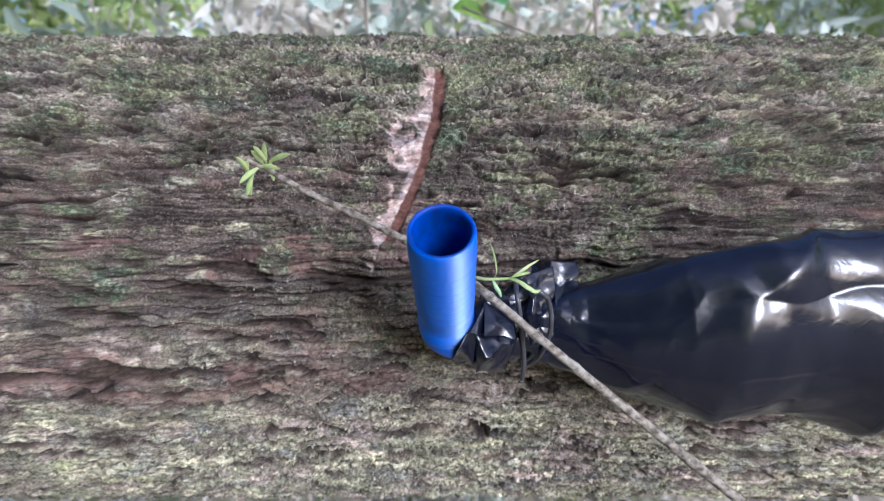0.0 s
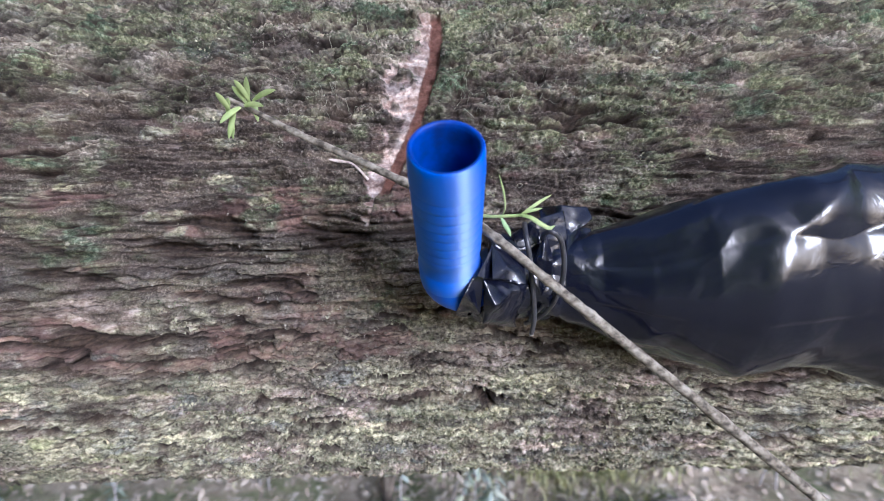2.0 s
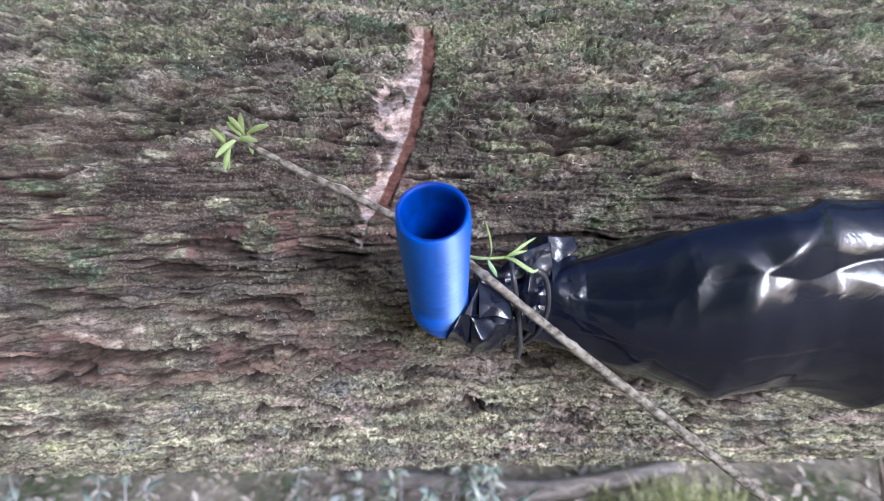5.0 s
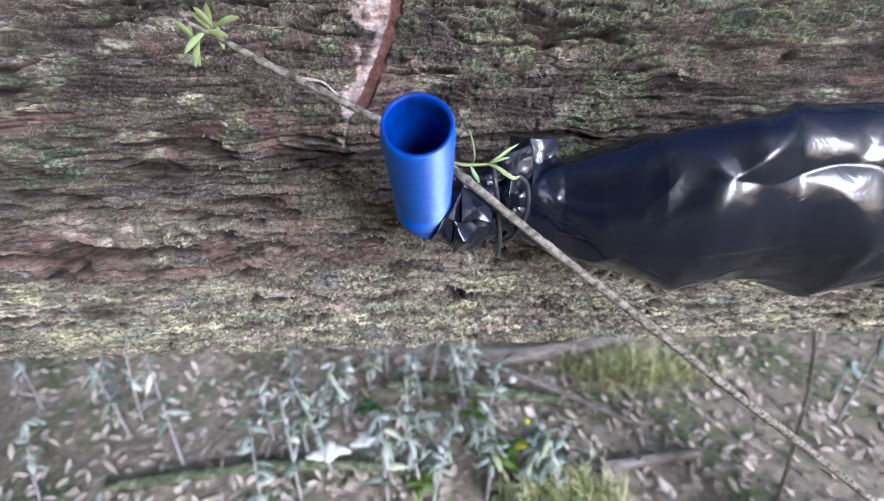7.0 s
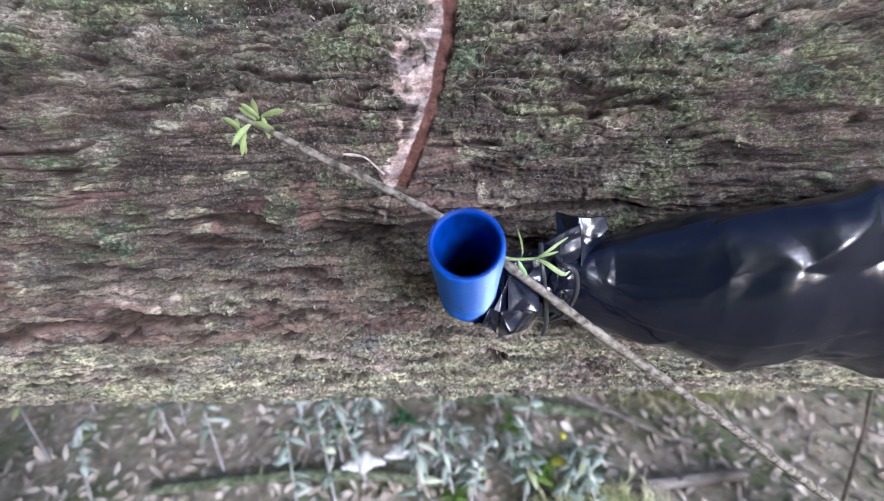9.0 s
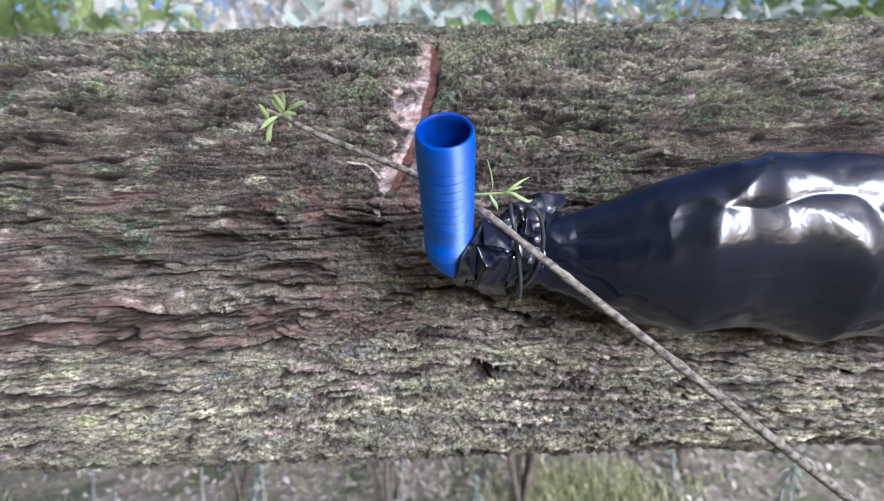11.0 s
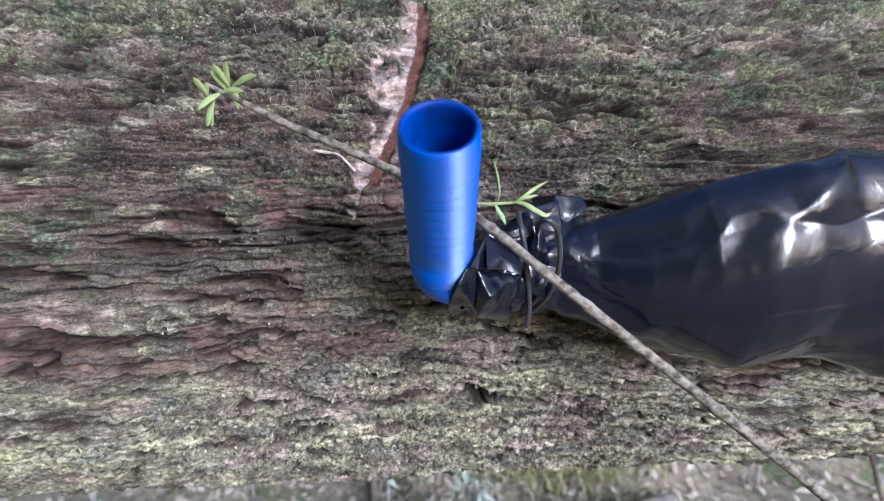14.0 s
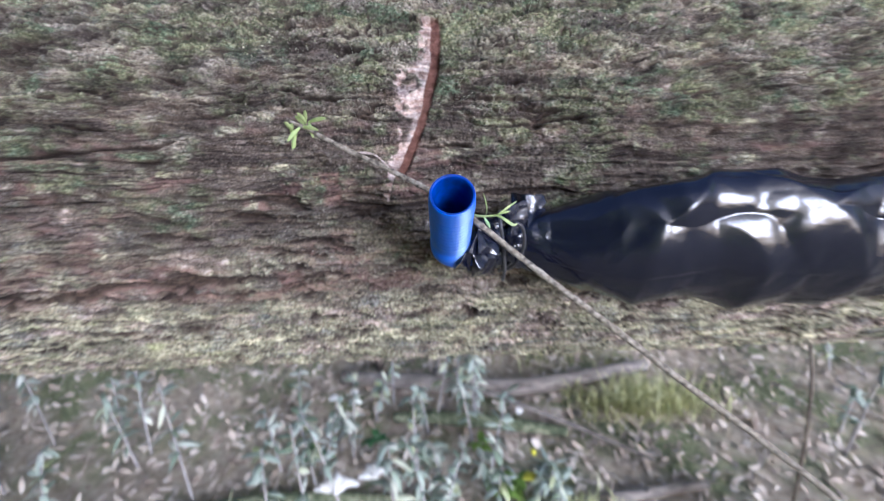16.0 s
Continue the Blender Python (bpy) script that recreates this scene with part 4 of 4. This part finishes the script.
def weed(x, y, height, seed, lean):
    rng = np.random.RandomState(seed)
    z = float(ground_height(np.array(x), np.array(y)))
    ob = thing("sapling", (x, y, z - 0.01), "slender sapling with a pale stem and bluish green leaves", "sapling", "saplings below the log")
    path = glide([(0, 0, 0), (lean[0] * 0.25, lean[1] * 0.25, height * 0.35), (lean[0] * 0.6, lean[1] * 0.6, height * 0.7), (lean[0], lean[1], height)], 6)
    put("stem", mesh_of("stem", *sweep(path, np.linspace(0.009, 0.003, len(path)), 7, 0.06, seed=seed)), WEED_STEM, ob)
    kinds = [leaf_mesh("leaf", rng.uniform(0.040, 0.080), rng.uniform(0.010, 0.018), rng.uniform(0.1, 1.3), 0.001) for _ in range(3)]
    for k in range(rng.randint(15, 24)):
        at = path[min(len(path) - 1, int(len(path) * rng.uniform(0.35, 1.0)))]
        leaf = put("leaf", kinds[k % 3], WEED_LEAF, ob)
        leaf.matrix_basis = Matrix.Translation(at) @ Euler((rng.uniform(-0.5, 0.5), rng.uniform(-1.1, 0.3), k * 2.4 + rng.uniform(-0.5, 0.5))).to_matrix().to_4x4()


wr = np.random.RandomState(33)
for k in range(54):
    if k < 28:
        x, y, h = wr.uniform(-0.95, 0.35), wr.uniform(1.35, 2.5), wr.uniform(0.30, 0.85)
    elif k < 33:
        x, y, h = wr.uniform(0.35, 0.8), wr.uniform(1.4, 1.8), wr.uniform(0.2, 0.4)
    else:
        x, y, h = wr.choice((-1, 1)) * wr.uniform(1.0, 3.0), wr.uniform(1.3, 3.4), wr.uniform(0.3, 0.9)
    weed(x, y, h, 400 + k, (wr.uniform(-0.14, 0.14), wr.uniform(-0.1, 0.1)))


def broad_weed(x, y, z, turn, mat):
    ob = thing("weed", (x, y, float(ground_height(np.array(x), np.array(y))) - 0.01), "low weed with broad fresh green leaves on the forest floor", "weed", "low weeds below the log")
    stem = glide([(0, 0, 0), (0.01, 0.01, z * 0.5), (0, 0, z)], 5)
    put("stem", mesh_of("stem", *sweep(stem, np.linspace(0.004, 0.002, len(stem)), 7, 0.05)), WEED_STEM, ob)
    for k in range(5):
        leaf = put("leaf", leaf_mesh("leaf", 0.07 + 0.012 * (k % 3), 0.022, 0.5, 0.0008, 9), mat, ob)
        leaf.matrix_basis = Matrix.Translation((0, 0, z * (0.7 + 0.06 * k))) @ Euler((0.2, -0.5, turn + k * 2.4)).to_matrix().to_4x4()


for bx, by, bz, bt, bm in ((0.43, 1.70, 0.13, 0.3, "round"), (0.44, 1.72, 0.20, 1.7, "round"), (0.37, 1.66, 0.22, 0.6, "round"), (-0.02, 1.60, 0.12, 2.2, "round"), (-0.30, 2.05, 0.2, 0.9, "dark"), (0.30, 2.02, 0.16, 2.9, "round"), (-0.62, 1.95, 0.2, 1.2, "dark")):
    broad_weed(bx, by, bz, bt, ROUND_LEAF if bm == "round" else MOSSY_LEAF)


def scatter_leaves(name, count, seed, area, length, width, flat, mat, label, category, lift=0.0):
    """One object of many small leaves that lie on the ground."""
    rng = np.random.RandomState(seed)
    x, y = rng.normal(area[0], area[1], count), rng.normal(area[2], area[3], count)
    z = ground_height(x, y) + lift
    a = rng.uniform(0, 2 * math.pi, count)
    ln, wd = length * rng.uniform(0.5, 1.3, count), width * rng.uniform(0.6, 1.3, count)
    rise = rng.normal(0, flat, count)
    d = np.stack([np.cos(a), np.sin(a), rise], -1)
    s = np.stack([-np.sin(a), np.cos(a), rng.normal(0, flat, count)], -1)
    c = np.stack([x, y, z + 0.004 + np.abs(rise) * ln * 0.5], -1)
    curl = rng.uniform(-0.3, 0.6, count)[:, None] * wd[:, None] * np.array((0, 0, 1.0))
    rows = []
    for t, w in ((-0.5, 0.05), (-0.2, 0.85), (0.15, 1.0), (0.5, 0.04)):
        m = c + d * (ln * t)[:, None]
        rows += [m - s * (wd * w)[:, None] + curl * w, m, m + s * (wd * w)[:, None] + curl * w]
    V = np.stack(rows, 1).reshape(-1, 3)
    o = np.arange(count)[:, None] * 12
    quads = [o + np.array(q) for i in range(3) for q in ((3 * i, 3 * i + 1, 3 * i + 4, 3 * i + 3), (3 * i + 1, 3 * i + 2, 3 * i + 5, 3 * i + 4))]
    ob = put(name, mesh_of(name, V, np.concatenate(quads)), mat)
    return tagged(ob, label, category, kind="stuff")


scatter_leaves("leaf_litter", 14000, 61, (0.0, 2.4, 2.2, 2.2), 0.070, 0.015, 0.35, LITTER, "dry brown leaf litter on the forest floor", "leaf litter")


def grass():
    rng = np.random.RandomState(71)
    n = 5000
    q = n // 5
    x = np.concatenate([rng.normal(0.66, 0.13, q), rng.normal(1.45, 0.22, q), rng.normal(1.0, 0.35, q), rng.uniform(-5, 5, n - 3 * q)])
    y = np.concatenate([rng.normal(1.50, 0.06, q), rng.normal(2.42, 0.08, q), rng.normal(3.3, 0.20, q), rng.uniform(3.0, 9.0, n - 3 * q)])
    z = ground_height(x, y) - 0.003
    a, ln = rng.uniform(0, 2 * math.pi, n), rng.uniform(0.06, 0.20, n)
    d = np.stack([np.cos(a), np.sin(a), 0 * a], -1)
    s = np.stack([-np.sin(a), np.cos(a), 0 * a], -1) * rng.uniform(0.003, 0.006, n)[:, None]
    b = np.stack([x, y, z], -1)
    m = b + d * (ln * 0.2)[:, None] + np.stack([0 * a, 0 * a, ln * 0.6], -1)
    t = b + d * (ln * 0.6)[:, None] + np.stack([0 * a, 0 * a, ln * rng.uniform(0.6, 1.0, n)], -1)
    V = np.stack([b - s, b + s, m - s, m + s, t], 1).reshape(-1, 3)
    o = np.arange(n)[:, None] * 5
    f = np.concatenate([o + np.array([0, 1, 3]), o + np.array([0, 3, 2]), o + np.array([2, 3, 4])])
    tagged(put("grass", mesh_of("grass", V, f), GRASS), "sparse yellowish green grass on the forest floor", "grass", kind="stuff")


grass()


def fallen_branch(points, label, mat=DEAD_WOOD):
    at = points[0][:3]
    ob = thing("fallen_branch", at, label, "branch", "dead branches on the ground")
    line = glide(points, 10)
    r = line[:, 3] * (1 + 0.12 * fbm(np.arange(len(line)) * 0.5, np.zeros(len(line)) + at[0] * 7, 311, 3))
    me = mesh_of("limb", *sweep(line[:, :3] - np.array(at), r, 12, 0.05, seed=3))
    put("limb", me, mat, ob)
    rng = np.random.RandomState(int(abs(at[0]) * 100) + 7)
    for k in range(3):
        i = rng.randint(len(line) // 5, 4 * len(line) // 5)
        base, thick = line[i, :3] - np.array(at), line[i, 3]
        way = np.array((rng.uniform(-0.6, 0.6), rng.uniform(-0.5, 0.5), rng.uniform(0.3, 0.9))) * thick * rng.uniform(2.5, 5)
        stub = glide([base, base + way * 0.5 + rng.normal(0, 0.1, 3) * thick, base + way], 5)
        put("side_twig", mesh_of("side_twig", *sweep(stub, np.linspace(0.32, 0.12, len(stub)) * thick, 8, 0.06, seed=k)), mat, ob)


fallen_branch([(-0.6, 2.75, 0.05, 0.05), (0.1, 2.62, 0.07, 0.06), (0.7, 2.55, 0.07, 0.06), (1.6, 2.75, 0.06, 0.05)], "thick mossy dead branch lying on leaf litter")
fallen_branch([(0.05, 2.55, 0.22, 0.018), (0.45, 2.33, 0.18, 0.018), (0.85, 2.12, 0.13, 0.015), (1.3, 1.92, 0.02, 0.012)], "thin pale dead branch leaning on another")
fallen_branch([(-1.6, 1.70, 0.03, 0.028), (-0.7, 1.78, 0.035, 0.030), (0.1, 1.70, 0.03, 0.022)], "dark mossy dead branch lying on leaf litter", MOSSY)
fallen_branch([(-0.22, 2.33, 0.05, 0.03), (0.05, 2.30, 0.06, 0.045), (0.4, 2.24, 0.06, 0.045), (0.85, 2.15, 0.04, 0.03)], "green mossy dead branch lying on the ground", MOSSY)
fallen_branch([(0.3, 1.60, 0.03, 0.03), (0.8, 1.66, 0.04, 0.034), (1.5, 1.74, 0.03, 0.03)], "dark mossy dead branch lying in grass")


def loose_leaf(name, x, y, z, length, width, mat, label, turn):
    me = leaf_mesh(name, length, width, 0.25, 0.0008, 9) if mat is YELLOW else leaf_mesh(name, length, width, 0.15, 0.002, 24, 0.5)
    ob = put(name, me, mat)
    ob.matrix_basis = Matrix.Translation((x, y, z)) @ Euler((0.25, -0.1, turn)).to_matrix().to_4x4()
    tagged(ob, label, name.replace("_", " "))


# ---- shrubs and trees behind the log ----
def crown(count, seed, centre, spread, length, width, hang):
    rng = np.random.RandomState(seed)
    clump = rng.normal(0, 0.55, (max(6, count // 40), 3)) * np.array(spread)
    c = np.array(centre) + clump[rng.randint(0, len(clump), count)] + rng.normal(0, 0.16, (count, 3)) * np.array(spread)
    d = rng.normal(0, 1, (count, 3)) + np.array((0, 0, -hang))
    d /= np.linalg.norm(d, axis=1)[:, None]
    s = np.cross(d, rng.normal(0, 1, (count, 3)))
    s /= np.linalg.norm(s, axis=1)[:, None]
    up = np.cross(s, d)
    ln, wd = length * rng.uniform(0.5, 1.2, count)[:, None], width * rng.uniform(0.6, 1.2, count)[:, None]
    rows = []
    for t, w in ((0, 0.06), (0.35, 1.0), (0.7, 0.75), (1.0, 0.04)):
        m = c + d * ln * t - up * ln * 0.25 * t * t
        rows += [m - s * wd * w + up * wd * w * 0.3, m, m + s * wd * w + up * wd * w * 0.3]
    V = np.stack(rows, 1).reshape(-1, 3)
    o = np.arange(count)[:, None] * 12
    quads = [o + np.array(q) for i in range(3) for q in ((3 * i, 3 * i + 1, 3 * i + 4, 3 * i + 3), (3 * i + 1, 3 * i + 2, 3 * i + 5, 3 * i + 4))]
    return mesh_of("foliage", V, np.concatenate(quads))


def shrub(x, y, height, seed, count, length, mat, words):
    rng = np.random.RandomState(seed)
    z = float(ground_height(np.array(x), np.array(y)))
    ob = thing("shrub", (x, y, z - 0.02), f"loose shrub with {words} leaves behind the log", "shrub", "shrubs behind the log")
    for k in range(4):
        a = rng.uniform(0, 6.28)
        e = np.array((math.cos(a), math.sin(a))) * height * 0.3
        path = glide([(0, 0, 0), (e[0] * 0.3, e[1] * 0.3, height * 0.4), (e[0], e[1], height * rng.uniform(0.8, 1.1))], 8)
        put("limb", mesh_of("limb", *sweep(path, np.linspace(0.008, 0.002, len(path)) * height, 7, 0.05)), SHRUB_WOOD, ob)
    put("foliage", crown(count, seed, (0, 0, height * 0.86), (height * 0.30, height * 0.30, height * 0.26), length, length * 0.24, 0.6), mat, ob, kind="stuff")


SHRUBS = [(-1.5, 3.4, 3.0, 160, 0.17, 1), (-0.35, 2.9, 3.0, 150, 0.16, 1), (0.55, 3.2, 3.0, 110, 0.15, 0), (1.9, 3.6, 3.0, 200, 0.16, 2), (-3.2, 4.4, 3.4, 260, 0.16, 0),
          (-1.0, 4.6, 4.3, 800, 0.17, 2), (0.4, 4.8, 4.3, 800, 0.17, 1), (1.7, 5.0, 4.4, 800, 0.17, 2), (-2.4, 6.0, 3.8, 420, 0.2, 1), (3.4, 5.5, 3.6, 420, 0.2, 1),
          (-0.6, 6.6, 5.0, 2600, 0.2, 2), (1.0, 7.0, 5.0, 2600, 0.2, 2), (2.6, 7.4, 5.2, 1500, 0.2, 0), (-2.0, 7.6, 5.2, 2000, 0.2, 2), (0.2, 8.6, 5.8, 2400, 0.22, 2), (-4.6, 7.4, 4.4, 500, 0.2, 2), (5.6, 7.4, 4.2, 500, 0.2, 2)]
for k, (x, y, h, c, ln, tone) in enumerate(SHRUBS):
    shrub(x, y, h, 500 + k, c, ln, (SHRUB_LEAF, WEED_LEAF, PALE_LEAF)[tone], ("yellowish green", "bluish green", "light-toned")[tone])


def tall_shoot():
    """The shoot whose round leaves stand up behind the log."""
    ob = thing("plant_shoot", (1.6, 1.3, -0.02), "long slender shoot with round fresh green leaves behind the log", "plant")
    path = glide([(0, 0, 0), (-0.25, -0.05, 1.2), (-0.8, -0.15, 2.1), (-1.3, -0.25, 2.44), (-1.56, -0.28, 2.55)], 8)
    put("stem", mesh_of("stem", *sweep(path, np.linspace(0.008, 0.002, len(path)), 8, 0.05)), SHRUB_WOOD, ob)
    for x, z, size, tilt, mat in ((-0.105, 2.545, 0.075, 0.9, ROUND_LEAF), (-0.05, 2.57, 0.05, 1.1, MOSSY_LEAF), (-0.025, 2.545, 0.026, 0.7, ROUND_LEAF), (0.12, 2.45, 0.06, 1.0, ROUND_LEAF), (0.30, 2.40, 0.07, 0.8, MOSSY_LEAF)):
        leaf = put("leaf", leaf_mesh("leaf", size, size * 0.42, 0.35, 0.0006, 11), mat, ob)
        leaf.matrix_basis = Matrix.Translation((x - size * 0.45 - 1.44, -0.28, z)) @ Euler((tilt, 0, 0.1)).to_matrix().to_4x4()


tall_shoot()


def prop_tree(x):
    """A standing tree beside the end of the log, with a fork that carries it."""
    y = 0.4437
    ob = thing("tree", (x, y + 0.36, -0.05), "standing tree with a fork that carries the log", "tree", "trees around the clearing")
    put("trunk", mesh_of("trunk", *sweep(glide([(0, 0, 0), (0.02, 0, 1.5), (0, 0.02, 3.0), (0.05, 0.1, 5.5)], 8), np.linspace(0.19, 0.10, 25), 18, 0.05)), SHRUB_WOOD, ob)
    put("limb", mesh_of("limb", *sweep(glide([(0, -0.05, 1.55), (0, -0.36, 1.86), (0, -0.62, 2.15), (0, -0.72, 2.6)], 8), np.linspace(0.08, 0.045, 25), 12, 0.05)), SHRUB_WOOD, ob)


for px in (-1.9, 1.9):
    prop_tree(px)


def tree(x, y, height, seed):
    rng = np.random.RandomState(seed)
    z = float(ground_height(np.array(x), np.array(y)))
    ob = thing("tree", (x, y, z - 0.05), "forest tree with a grey trunk and loose green crown", "tree", "trees around the clearing")
    path = glide([(0, 0, 0), (rng.uniform(-.2, .2), rng.uniform(-.2, .2), height * 0.35), (rng.uniform(-.4, .4), rng.uniform(-.4, .4), height * 0.9)], 10)
    put("trunk", mesh_of("trunk", *sweep(path, np.linspace(0.022, 0.006, len(path)) * height, 12, 0.05)), SHRUB_WOOD, ob)
    for k in range(6):
        a, t = k * 1.05 + rng.uniform(0, 0.6), rng.uniform(0.35, 0.8)
        b = path[int(t * (len(path) - 1))]
        e = b + np.array((math.cos(a) * height * 0.22, math.sin(a) * height * 0.22, height * rng.uniform(0.08, 0.2)))
        limb = glide([b, (b + e) / 2 + (0, 0, height * 0.03), e], 6)
        put("limb", mesh_of("limb", *sweep(limb, np.linspace(0.008, 0.002, len(limb)) * height, 7, 0.05)), SHRUB_WOOD, ob)
    put("foliage", crown(4200, seed, (0, 0, height * 0.62), (height * 0.30, height * 0.30, height * 0.34), 0.30, 0.085, 0.5), SHRUB_LEAF, ob, kind="stuff")


# trees behind the camera are unseen, added to darken reflections and sky light
for k, (x, y, h) in enumerate([(-9, 15, 9), (-2.5, 22, 9), (5.5, 20, 8), (13, 19, 9), (-1.6, -4.4, 7), (-4.4, -3.2, 7), (-6.4, 1.2, 8), (-6.6, 7.0, 9), (-1.2, -8.5, 7), (-3.0, -6.5, 8), (8.2, 1.6, 7), (7.6, 4.6, 8), (8.2, 9.2, 9)]):
    tree(x, y, h, 700 + k)

# these white strips stand for sunlit patches and flecks in the undergrowth
loose_leaf("sunlit_strip", -0.58, 1.68, 0.21, 0.22, 0.042, SUNLIT_WHITE, "white strip among saplings, standing for a patch of sunlight", 0.12)
loose_leaf("sunlit_strip", -0.37, 1.74, 0.21, 0.17, 0.038, SUNLIT_WHITE, "white strip among saplings, standing for a patch of sunlight", 0.30)
loose_leaf("sunlit_strip", -0.60, 2.26, 0.27, 0.07, 0.020, SUNLIT_WHITE, "white strip among saplings, standing for a patch of sunlight", 0.2)
loose_leaf("sunlit_strip", -0.45, 2.27, 0.29, 0.05, 0.024, SUNLIT_WHITE, "white strip among saplings, standing for a patch of sunlight", 1.2)
loose_leaf("sunlit_strip", -0.53, 2.04, 0.23, 0.08, 0.016, SUNLIT_WHITE, "white strip among saplings, standing for a patch of sunlight", 0.9)
loose_leaf("sunlit_strip", 0.53, 2.17, 0.19, 0.05, 0.022, SUNLIT_WHITE, "white strip on a dead branch, standing for a fleck of sunlight", 0.5)
loose_leaf("yellow_leaf", 0.455, 1.64, 0.25, 0.085, 0.024, YELLOW, "bright yellow leaf among saplings", 0.35)
loose_leaf("yellow_leaf", 0.555, 1.83, 0.20, 0.055, 0.018, YELLOW, "bright yellow leaf among saplings", 1.3)
